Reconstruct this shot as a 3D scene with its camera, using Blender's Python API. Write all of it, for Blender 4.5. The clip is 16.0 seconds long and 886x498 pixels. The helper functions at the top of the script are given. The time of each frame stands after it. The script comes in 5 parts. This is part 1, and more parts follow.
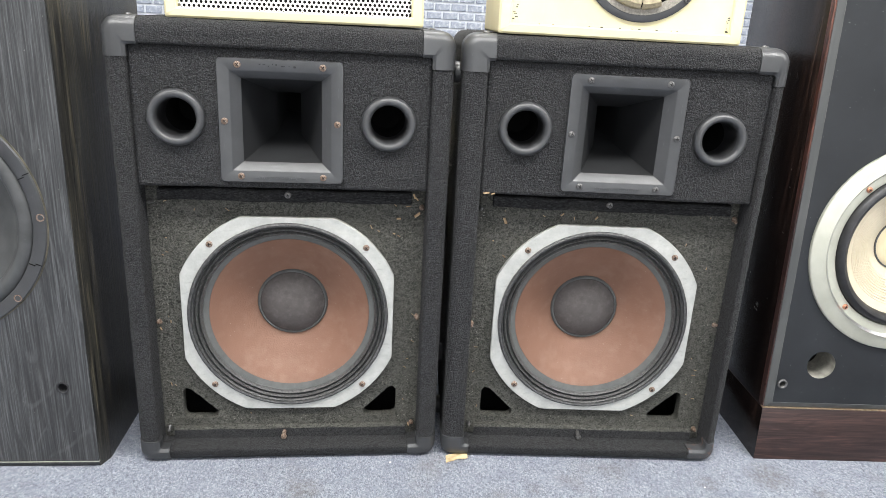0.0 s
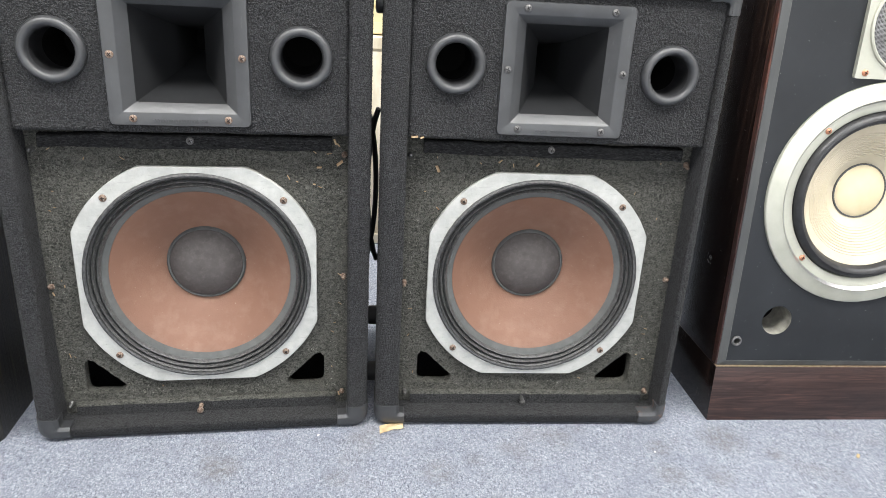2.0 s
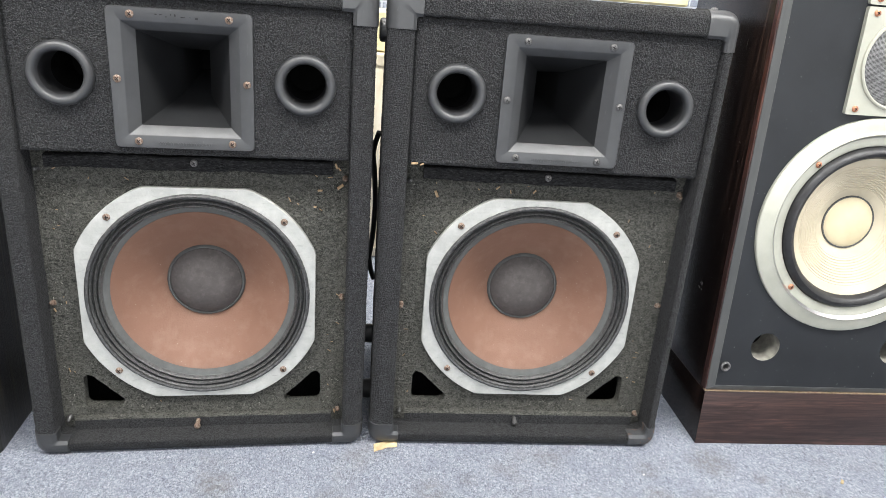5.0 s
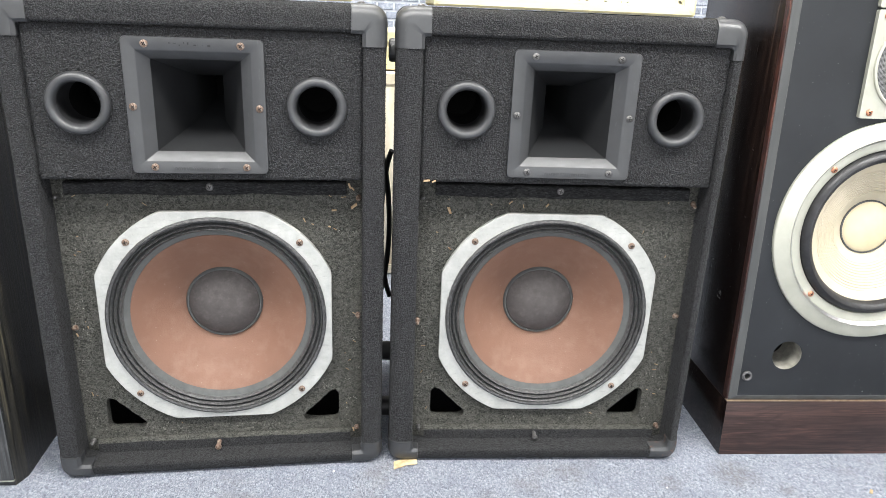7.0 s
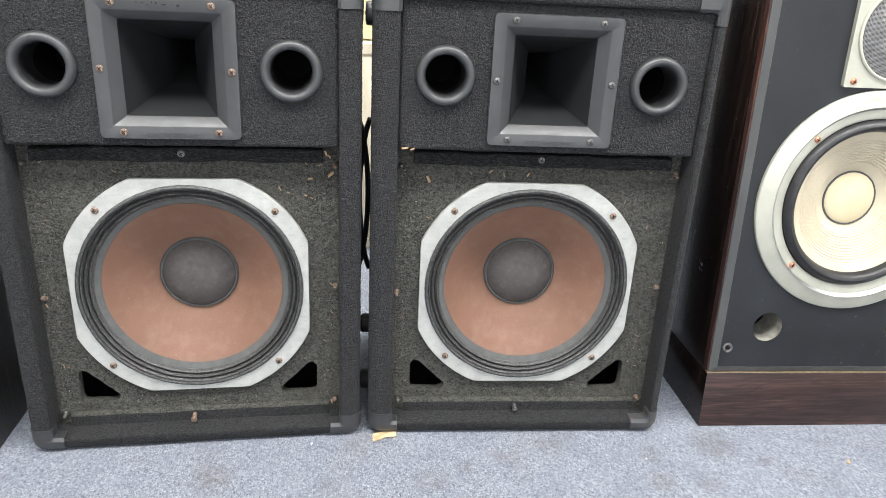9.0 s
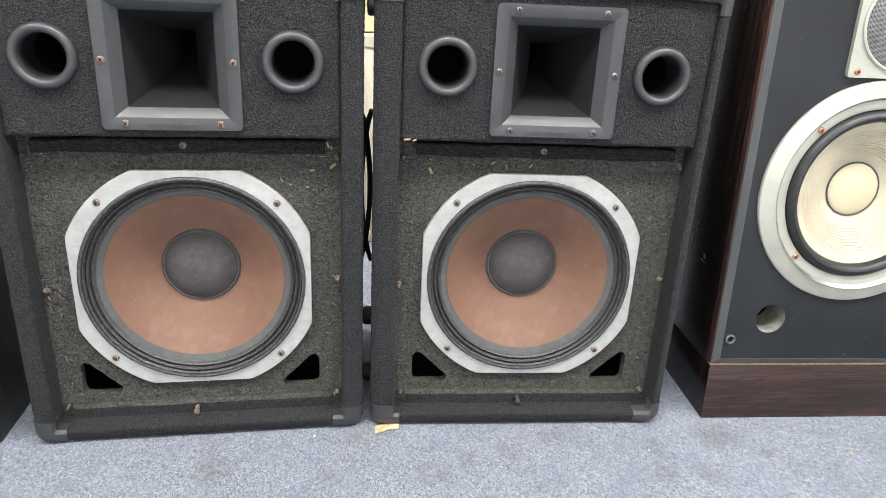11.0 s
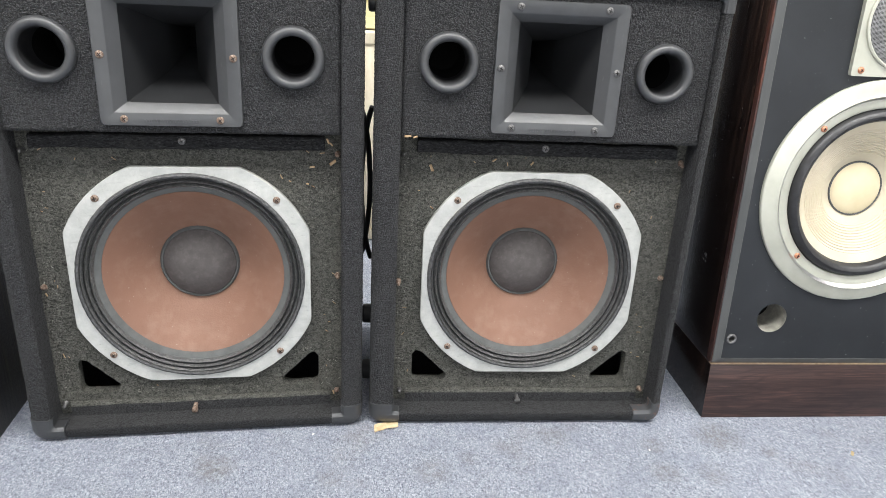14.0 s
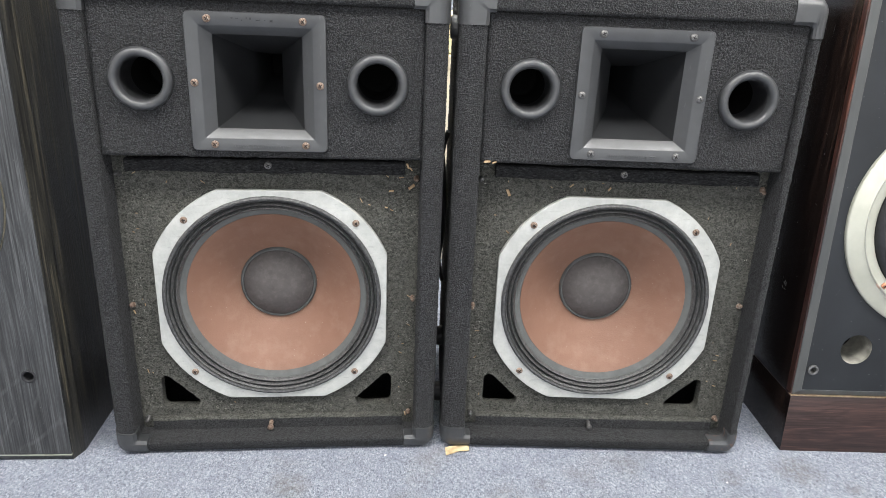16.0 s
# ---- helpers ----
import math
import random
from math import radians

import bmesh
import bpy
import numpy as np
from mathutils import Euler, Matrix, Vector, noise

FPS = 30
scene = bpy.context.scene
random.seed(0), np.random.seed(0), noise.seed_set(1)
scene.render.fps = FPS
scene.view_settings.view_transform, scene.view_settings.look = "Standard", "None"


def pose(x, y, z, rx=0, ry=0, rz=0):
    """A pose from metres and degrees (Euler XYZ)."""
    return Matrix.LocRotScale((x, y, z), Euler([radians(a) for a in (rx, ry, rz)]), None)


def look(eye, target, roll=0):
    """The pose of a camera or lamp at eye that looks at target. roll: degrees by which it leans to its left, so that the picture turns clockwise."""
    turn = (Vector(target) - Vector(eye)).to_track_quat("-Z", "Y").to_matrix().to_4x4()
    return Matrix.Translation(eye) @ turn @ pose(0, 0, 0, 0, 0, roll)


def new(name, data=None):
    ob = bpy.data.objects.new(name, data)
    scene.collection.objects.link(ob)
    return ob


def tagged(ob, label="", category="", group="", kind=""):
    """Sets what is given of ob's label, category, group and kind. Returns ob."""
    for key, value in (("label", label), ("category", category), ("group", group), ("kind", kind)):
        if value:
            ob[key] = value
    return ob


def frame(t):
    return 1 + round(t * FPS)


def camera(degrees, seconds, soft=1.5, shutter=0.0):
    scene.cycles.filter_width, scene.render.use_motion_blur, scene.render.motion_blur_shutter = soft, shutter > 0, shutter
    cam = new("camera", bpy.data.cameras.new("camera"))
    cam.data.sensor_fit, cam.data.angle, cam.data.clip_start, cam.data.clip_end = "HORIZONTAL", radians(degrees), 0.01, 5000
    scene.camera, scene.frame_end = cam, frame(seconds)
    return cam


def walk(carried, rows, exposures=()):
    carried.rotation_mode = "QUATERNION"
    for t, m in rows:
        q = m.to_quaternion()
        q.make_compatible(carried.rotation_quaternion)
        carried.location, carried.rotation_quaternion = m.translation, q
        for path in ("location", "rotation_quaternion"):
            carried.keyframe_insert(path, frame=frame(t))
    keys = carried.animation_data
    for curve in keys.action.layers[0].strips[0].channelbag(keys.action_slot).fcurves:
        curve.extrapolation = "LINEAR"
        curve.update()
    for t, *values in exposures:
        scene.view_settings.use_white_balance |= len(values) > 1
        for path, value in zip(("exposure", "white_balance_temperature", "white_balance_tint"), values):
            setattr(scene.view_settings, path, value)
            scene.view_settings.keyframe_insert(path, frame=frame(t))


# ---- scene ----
cam = camera(64.36, 16.0, soft=0.5)
PATH = [
    (0, 0.1186, -1.1280, 0.7705, 71.669, -2.906, -6.317),
    (0.5, 0.1471, -1.0930, 0.7516, 71.030, -3.147, -6.963),
    (1, 0.1719, -1.0590, 0.7286, 70.550, -3.255, -7.803),
    (1.5, 0.1770, -1.0467, 0.7277, 69.995, -3.204, -8.662),
    (2, 0.1913, -1.0415, 0.7129, 69.317, -3.024, -9.230),
    (2.5, 0.1960, -1.0279, 0.6952, 68.424, -3.232, -9.589),
    (3, 0.2020, -1.0250, 0.6983, 67.898, -3.462, -9.717),
    (3.5, 0.2003, -1.0287, 0.7057, 67.823, -3.670, -9.748),
    (4, 0.1766, -1.0418, 0.7380, 68.510, -4.034, -9.092),
    (4.5, 0.1770, -1.0480, 0.7465, 69.218, -4.407, -9.056),
    (4.7, 0.1810, -1.0481, 0.7473, 69.377, -4.429, -9.269),
    (6.8, 0.1859, -1.0547, 0.7610, 71.076, -2.419, -8.296),
    (7, 0.1897, -1.0527, 0.7534, 70.763, -2.311, -8.333),
    (7.5, 0.1981, -1.0471, 0.7354, 70.049, -2.164, -8.489),
    (8, 0.1976, -1.0434, 0.7344, 69.582, -2.467, -8.729),
    (8.5, 0.1986, -1.0429, 0.7349, 69.430, -2.762, -8.968),
    (9, 0.2040, -1.0419, 0.7338, 69.108, -2.779, -9.338),
    (11.5, 0.2007, -1.0411, 0.7270, 68.724, -2.646, -9.279),
    (12, 0.1950, -1.0394, 0.7323, 68.929, -3.081, -9.351),
    (12.5, 0.2031, -1.0397, 0.7308, 68.918, -3.181, -9.453),
    (13, 0.2047, -1.0361, 0.7241, 68.699, -3.144, -9.590),
    (13.5, 0.2057, -1.0360, 0.7221, 68.673, -3.051, -9.504),
    (14, 0.2008, -1.0356, 0.7239, 68.612, -2.916, -9.300),
    (14.5, 0.1870, -1.0337, 0.7264, 68.842, -2.677, -8.564),
    (15, 0.1743, -1.0345, 0.7273, 69.241, -2.484, -7.544),
    (15.5, 0.1662, -1.0294, 0.7233, 69.240, -2.322, -6.302),
    (16, 0.1543, -1.0314, 0.7335, 69.859, -2.329, -5.481),
]
walk(cam, [(t, pose(x, y, z, rx, ry, rz)) for t, x, y, z, rx, ry, rz in PATH],
     [(0, -0.06), (0.5, -0.07), (1.5, 0.02), (2.5, 0.0), (4, -0.05), (4.7, -0.03), (6.8, 0.15), (7, 0.15), (7.5, 0.12), (8, 0.06), (9, 0.02), (11.5, -0.05), (13, -0.04), (14.5, -0.06), (16, -0.05)])

# ---- world and light ----
world = bpy.data.worlds.new("world")
scene.world = world
world.use_nodes = True
wn = world.node_tree.nodes
sky = wn.new("ShaderNodeTexSky")
sky.sky_type, sky.sun_disc = "NISHITA", False
sky.sun_elevation, sky.sun_rotation = radians(48), radians(200)
world.node_tree.links.new(sky.outputs[0], wn["Background"].inputs[0])
wn["Background"].inputs[1].default_value = 0.10


def area_lamp(name, m, sx, sy, watts, colour):
    d = bpy.data.lights.new(name, "AREA")
    d.shape, d.size, d.size_y, d.energy, d.color = "RECTANGLE", sx, sy, watts, colour
    ob = new(name, d)
    ob.matrix_world = m
    return ob


ROOM = (-3.2, 4.2, -3.6, 2.4, 2.9)  # x0 x1 y0 y1 height
# ceiling lamps are assumed and unseen; rear row added to brighten upward-facing edges
ADDED_LAMPS = [(-1.6, -1.2, 75), (-0.1, -1.2, 75), (1.4, -1.2, 75), (2.9, -1.2, 75), (-0.9, 0.9, 56), (0.4, 0.9, 56), (1.7, 0.9, 56)]
for px_, py_, watts in ADDED_LAMPS:
    area_lamp("assumed_ceiling_lamp", pose(px_, py_, 2.855), 1.15, 0.62, watts, (1.0, 0.99, 0.965))
# window behind the camera is inferred; its lamp is tuned as frontal fill
area_lamp("shopfront_daylight", look((0.4, -3.55, 1.35), (0.4, 0, 1.25)), 3.6, 1.9, 66, (0.98, 0.99, 1.0))


# ---- materials ----
class Mat:
    """A small wrapper for building node materials in object space, in metres."""

    def __init__(self, name, rough=0.6, metal=0.0, spec=0.5):
        self.m = bpy.data.materials.new(name)
        self.m.use_nodes = True
        self.t = self.m.node_tree
        self.b = self.t.nodes["Principled BSDF"]
        self.b.inputs["Roughness"].default_value = rough
        self.b.inputs["Metallic"].default_value = metal
        self.b.inputs["Specular IOR Level"].default_value = spec
        self.co = self.t.nodes.new("ShaderNodeTexCoord").outputs["Object"]

    def link(self, a, b):
        self.t.links.new(a, b)

    def stretch(self, sx, sy, sz, rx=0.0, ry=0.0, rz=0.0):
        n = self.t.nodes.new("ShaderNodeMapping")
        n.inputs["Scale"].default_value = (sx, sy, sz)
        n.inputs["Rotation"].default_value = (rx, ry, rz)
        self.link(self.co, n.inputs[0])
        return n.outputs[0]

    def noise(self, scale, detail=3.0, rough=0.55, co=None, distort=0.0):
        n = self.t.nodes.new("ShaderNodeTexNoise")
        n.inputs["Scale"].default_value, n.inputs["Detail"].default_value = scale, detail
        n.inputs["Roughness"].default_value, n.inputs["Distortion"].default_value = rough, distort
        self.link(co or self.co, n.inputs["Vector"])
        return n.outputs["Fac"]

    def voronoi(self, scale, co=None, feature="F1"):
        n = self.t.nodes.new("ShaderNodeTexVoronoi")
        n.feature = feature
        n.inputs["Scale"].default_value = scale
        self.link(co or self.co, n.inputs["Vector"])
        return n.outputs["Distance"]

    def ramp(self, fac, stops):
        n = self.t.nodes.new("ShaderNodeValToRGB")
        e = n.color_ramp.elements
        while len(e) < len(stops):
            e.new(0.5)
        for el, (p, c) in zip(e, stops):
            el.position = p
            el.color = (*c, 1) if isinstance(c, tuple) else (c, c, c, 1)
        self.link(fac, n.inputs[0])
        return n.outputs[0]

    def mix(self, a, b, fac, mode="MIX"):
        n = self.t.nodes.new("ShaderNodeMix")
        n.data_type, n.blend_type = "RGBA", mode
        for s, i in ((a, 6), (b, 7), (fac, 0)):
            if isinstance(s, tuple):
                n.inputs[i].default_value = (*s, 1)
            elif isinstance(s, float):
                n.inputs[i].default_value = s
            else:
                self.link(s, n.inputs[i])
        return n.outputs[2]

    def math(self, op, a, b):
        n = self.t.nodes.new("ShaderNodeMath")
        n.operation = op
        for s, i in ((a, 0), (b, 1)):
            if isinstance(s, float):
                n.inputs[i].default_value = s
            else:
                self.link(s, n.inputs[i])
        return n.outputs[0]

    def colour(self, c):
        if isinstance(c, tuple):
            self.b.inputs["Base Color"].default_value = (*c, 1)
        else:
            self.link(c, self.b.inputs["Base Color"])
        return self

    def rough(self, fac, lo, hi):
        self.link(self.ramp(fac, [(0.3, lo), (0.7, hi)]), self.b.inputs["Roughness"])
        return self

    def bump(self, h, dist, strength=1.0):
        n = self.t.nodes.new("ShaderNodeBump")
        n.inputs["Distance"].default_value, n.inputs["Strength"].default_value = dist, strength
        self.link(h, n.inputs["Height"])
        self.link(n.outputs[0], self.b.inputs["Normal"])
        return self


def make_carpet_cover(name, dark, light, dust, dust_amount):
    """Pebbled needle-felt covering of a stage loudspeaker."""
    m = Mat(name, 0.78, spec=0.28)
    fine = m.noise(900, 2, 0.6)
    grain = m.ramp(m.voronoi(500), [(0.14, 1.0), (0.70, 0.0)])
    tuft = m.ramp(m.noise(170, 3, 0.6, None, 0.8), [(0.34, 0.45), (0.66, 1.0)])
    height = m.math("ADD", m.math("MULTIPLY", grain, tuft), m.math("MULTIPLY", fine, 0.35))
    # tops lighter, gaps darker: the pebbles' relief shading is put into the colour
    base = m.mix(dark, light, m.ramp(height, [(0.10, 0.0), (0.98, 1.0)]))
    patch = m.ramp(m.noise(7, 4, 0.65), [(0.45, 0.0), (0.75, dust_amount)])
    flecks = m.ramp(m.noise(420, 1, 0.5), [(0.74, 0.0), (0.82, 0.30)])
    col = m.mix(m.mix(base, dust, patch), (0.16, 0.16, 0.155), flecks)
    m.colour(col)
    m.bump(height, 0.0024, 1.0)
    m.b.inputs["Sheen Weight"].default_value = 0.03
    m.b.inputs["Sheen Roughness"].default_value = 0.6
    return m.m


COVER = make_carpet_cover("black_felt_cover", (0.0042, 0.0042, 0.0045), (0.060, 0.061, 0.065), (0.040, 0.040, 0.038), 0.22)

_m = Mat("dusty_baffle_felt", 0.88, spec=0.25)
_fine = _m.noise(620, 2, 0.6)


def _ridges(scale, dist):
    n = _m.noise(scale, 2, 0.5, _m.stretch(0.75, 1.0, 1.0), dist)
    return _m.ramp(_m.math("ABSOLUTE", _m.math("SUBTRACT", n, 0.5), 0.0), [(0.0, 1.0), (0.11, 0.0)])


_worm = _m.math("ADD", _m.math("MULTIPLY", _ridges(150, 1.3), 0.55), _m.math("MULTIPLY", _ridges(300, 0.9), 0.45))
# lit ridges and shaded hollows of the wrinkles are painted as colour
_base = _m.mix((0.030, 0.0302, 0.0272), (0.185, 0.183, 0.161), _m.math("MULTIPLY", _worm, _m.ramp(_fine, [(0.35, 0.45), (0.62, 1.1)])))
_dust = _m.ramp(_m.noise(9, 5, 0.65), [(0.38, 0.0), (0.72, 0.5)])
_dusty = _m.mix(_base, (0.125, 0.122, 0.104), _m.math("MULTIPLY", _dust, _m.ramp(_worm, [(0.1, 0.35), (0.8, 1.0)])))
_m.colour(_m.mix(_dusty, (0.26, 0.25, 0.21), _m.ramp(_m.noise(650, 1), [(0.75, 0.0), (0.81, 0.5)])))
_m.bump(_m.math("ADD", _worm, _m.math("MULTIPLY", _fine, 0.3)), 0.0024)
BAFFLE = _m.m

# upper batten's felt: the horn panel's shade is painted in as darker colour
_m = Mat("shade_darkened_felt", 0.92, spec=0.12)
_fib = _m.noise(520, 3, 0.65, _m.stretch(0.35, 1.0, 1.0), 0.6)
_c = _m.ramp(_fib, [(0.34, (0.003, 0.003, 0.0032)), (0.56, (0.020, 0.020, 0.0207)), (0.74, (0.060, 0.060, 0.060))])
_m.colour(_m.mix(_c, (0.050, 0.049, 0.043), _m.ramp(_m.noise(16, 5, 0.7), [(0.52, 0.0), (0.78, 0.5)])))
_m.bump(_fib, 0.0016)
SHADED_FELT = _m.m

_m = Mat("grey_moulded_plastic", 0.42, spec=0.7)
_n = _m.noise(38, 5, 0.65)
_m.colour(_m.mix(_m.ramp(_n, [(0.3, (0.0265, 0.0275, 0.0292)), (0.7, (0.037, 0.0383, 0.0404))]), (0.14, 0.14, 0.14), _m.ramp(_m.noise(160, 3, 0.7, _m.stretch(1, 1, 0.25)), [(0.66, 0.0), (0.78, 0.25)])))
_m.rough(_m.noise(60, 4), 0.34, 0.46).bump(_m.noise(900, 2), 0.0003, 0.6)
PLASTIC = _m.m

_m = Mat("scuffed_plastic", 0.6)
_m.colour(_m.mix(_m.ramp(_m.noise(38, 5), [(0.3, (0.034, 0.036, 0.038)), (0.7, (0.058, 0.060, 0.064))]), (0.16, 0.075, 0.045), _m.ramp(_m.noise(55, 5, 0.7), [(0.55, 0.0), (0.63, 0.7)]))).bump(_m.noise(120, 4), 0.0012)
WORN_CAP = _m.m

_m = Mat("black_plastic", 0.5, spec=0.4)
_m.colour(_m.ramp(_m.noise(40, 4), [(0.3, (0.012, 0.012, 0.013)), (0.7, (0.024, 0.024, 0.026))])).bump(_m.noise(500, 2), 0.0003, 0.5)
BLACK = _m.m

# darker than the flange: shade inside the horn is put into the colour
_m = Mat("darkened_horn_plastic", 0.62, spec=0.35)
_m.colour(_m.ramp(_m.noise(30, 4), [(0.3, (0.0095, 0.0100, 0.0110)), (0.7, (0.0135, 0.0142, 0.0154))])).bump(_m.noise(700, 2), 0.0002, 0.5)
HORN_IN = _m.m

_m = Mat("worn_cast_frame_paint", 0.5, 0.25)
_n = _m.noise(48, 6, 0.75)
_scr = _m.noise(240, 3, 0.65, _m.stretch(0.18, 1, 1, 0, 0.4))
_c = _m.mix(_m.ramp(_n, [(0.3, (0.36, 0.362, 0.342)), (0.65, (0.50, 0.502, 0.475))]), (0.22, 0.22, 0.21), _m.ramp(_scr, [(0.62, 0.0), (0.74, 0.5)]))
_m.colour(_m.mix(_c, (0.17, 0.16, 0.14), _m.ramp(_m.noise(150, 5, 0.8), [(0.63, 0.0), (0.71, 0.65)])))
_m.rough(_n, 0.42, 0.6).bump(_m.noise(160, 4), 0.0005, 0.6)
CAST = _m.m

_m = Mat("paper_cone", 0.62, spec=0.35)
_n = _m.noise(16, 5, 0.6)
_c = _m.ramp(_n, [(0.3, (0.166, 0.0865, 0.0575)), (0.7, (0.192, 0.1035, 0.0705))])
_c = _m.mix(_c, (0.30, 0.205, 0.155), _m.ramp(_m.noise(28, 6, 0.7), [(0.48, 0.0), (0.80, 0.32)]))
_c = _m.mix(_c, (0.10, 0.036, 0.022), _m.ramp(_m.noise(190, 4, 0.7), [(0.68, 0.0), (0.76, 0.5)]))
_c = _m.mix(_c, (0.42, 0.36, 0.30), _m.ramp(_m.noise(330, 2, 0.5), [(0.735, 0.0), (0.775, 0.7)]))
_m.colour(_c).bump(_m.math("ADD", _m.noise(420, 3, 0.6), _m.noise(60, 3)), 0.0006, 0.8)
CONE = _m.m

_m = Mat("grey_felt_cap", 0.9, spec=0.2)
_m.colour(_m.mix(_m.ramp(_m.noise(55, 5, 0.7), [(0.3, (0.066, 0.059, 0.0575)), (0.7, (0.090, 0.082, 0.079))]), (0.15, 0.138, 0.13), _m.ramp(_m.noise(90, 6, 0.75), [(0.50, 0.0), (0.75, 0.45)])))
_m.bump(_m.noise(900, 2), 0.0003, 0.7)
CAP = _m.m

_m = Mat("doped_cloth_surround", 0.46, spec=0.5)
_m.colour(_m.mix((0.030, 0.030, 0.031), (0.16, 0.16, 0.155), _m.ramp(_m.noise(240, 4, 0.7), [(0.40, 0.0), (0.75, 0.6)])))
_m.bump(_m.noise(260, 4, 0.7), 0.0008, 0.8)
SURROUND = _m.m

_m = Mat("dusty_cone_edge", 0.85, spec=0.2)
_m.colour(_m.ramp(_m.noise(40, 5, 0.7), [(0.3, (0.078, 0.081, 0.080)), (0.72, (0.112, 0.116, 0.113))])).bump(_m.noise(500, 2), 0.0003)
EDGE = _m.m

_m = Mat("rusty_steel", 0.65, 0.35)
_m.colour(_m.ramp(_m.noise(420, 4, 0.7), [(0.35, (0.085, 0.045, 0.030)), (0.5, (0.20, 0.135, 0.10)), (0.65, (0.34, 0.30, 0.25))])).bump(_m.noise(900, 3), 0.0004)
RUST = _m.m
_m = Mat("dull_steel", 0.45, 0.75)
_m.colour(_m.ramp(_m.noise(400, 4, 0.7), [(0.35, (0.09, 0.085, 0.08)), (0.7, (0.23, 0.23, 0.23))])).bump(_m.noise(900, 3), 0.0003)
STEEL = _m.m
_m = Mat("copper_coloured_screw", 0.4, 0.7)
_m.colour(_m.ramp(_m.noise(500, 3, 0.7), [(0.3, (0.42, 0.17, 0.09)), (0.7, (0.62, 0.30, 0.19))]))
COPPER = _m.m
_m = Mat("screw_slot", 0.9)
_m.colour((0.006, 0.005, 0.005))
SLOT = _m.m

_m = Mat("blue_grey_needle_carpet", 0.97, spec=0.15)
_a = _m.noise(210, 4, 0.75, _m.stretch(1.0, 0.6, 1.0, 0, 0, 0.5), 0.9)
_b = _m.noise(520, 3, 0.7, _m.stretch(0.45, 1.0, 1.0, 0, 0, 0.35), 0.8)
_f = _m.noise(640, 2, 0.6, _m.stretch(1.0, 0.30, 1.0, 0, 0, -0.6), 0.6)
_mot = _m.math("ADD", _m.math("ADD", _m.math("MULTIPLY", _a, 0.38), _m.math("MULTIPLY", _b, 0.34)), _m.math("MULTIPLY", _f, 0.28))
_c = _m.ramp(_mot, [(0.38, (0.095, 0.107, 0.138)), (0.5, (0.305, 0.328, 0.385)), (0.61, (0.58, 0.61, 0.675))])
_c = _m.mix(_c, (0.20, 0.225, 0.29), _m.ramp(_m.noise(14, 5, 0.7), [(0.46, 0.0), (0.72, 0.45)]))
_c = _m.mix(_c, (0.40, 0.42, 0.49), _m.ramp(_m.noise(24, 4, 0.7), [(0.52, 0.0), (0.74, 0.35)]))
_c = _m.mix(_c, (0.20, 0.18, 0.165), _m.ramp(_m.noise(5.5, 4, 0.62), [(0.58, 0.0), (0.74, 0.35)]))
_break = _m.ramp(_m.noise(70, 4, 0.75), [(0.34, 0.1), (0.64, 1.0)])
SPILLS = [(0.872, -0.112, 0.050, 0.62), (0.031, -0.115, 0.040, 0.6), (0.738, -0.193, 0.032, 0.5), (0.813, -0.204, 0.034, 0.4), (0.747, -0.126, 0.028, 0.45), (0.584, -0.088, 0.034, 0.35), (0.366, -0.154, 0.040, 0.4), (0.209, -0.154, 0.030, 0.35), (0.429, -0.128, 0.022, 0.35), (0.941, -0.162, 0.024, 0.4)]
for _x, _y, _r, _s in SPILLS:  # old brownish spills
    _d = _m.t.nodes.new("ShaderNodeVectorMath")
    _d.operation = "DISTANCE"
    _d.inputs[1].default_value = (_x, _y, 0)
    _m.link(_m.co, _d.inputs[0])
    _edge = _m.ramp(_m.math("DIVIDE", _d.outputs["Value"], _r), [(0.35, _s), (1.0, 0.0)])
    _c = _m.mix(_c, (0.165, 0.152, 0.135), _m.math("MULTIPLY", _edge, _break))
_m.colour(_c).bump(_m.math("ADD", _b, _f), 0.0035)
FLOOR = _m.m

_m = Mat("black_ash_veneer", 0.55, spec=0.35)
_g = _m.noise(420, 4, 0.7, _m.stretch(1.0, 1.0, 0.022), 0.3)
_g2 = _m.noise(30, 4, 0.6, _m.stretch(1.0, 1.0, 0.10), 1.6)
_c = _m.ramp(_g, [(0.36, (0.022, 0.023, 0.024)), (0.52, (0.048, 0.050, 0.052)), (0.70, (0.105, 0.108, 0.110))])
_c = _m.mix(_c, (0.020, 0.020, 0.021), _m.ramp(_g2, [(0.45, 0.0), (0.68, 0.65)]))
_arch = _m.math("SINE", _m.math("MULTIPLY", _m.noise(7, 1, 0.4, _m.stretch(1.0, 1.0, 0.16)), 150.0), 0.0)
_c = _m.mix(_c, (0.135, 0.138, 0.140), _m.math("MULTIPLY", _m.ramp(_arch, [(0.86, 0.0), (0.99, 0.2)]), _m.ramp(_m.noise(60, 3, 0.6, _m.stretch(1, 1, 0.2)), [(0.42, 0.0), (0.6, 1.0)])))
_m.colour(_m.mix(_c, (0.22, 0.22, 0.21), _m.ramp(_m.noise(330, 1.5), [(0.76, 0.0), (0.80, 0.6)])))
_m.bump(_g, 0.0006, 0.8).rough(_g, 0.45, 0.62)
ASH = _m.m

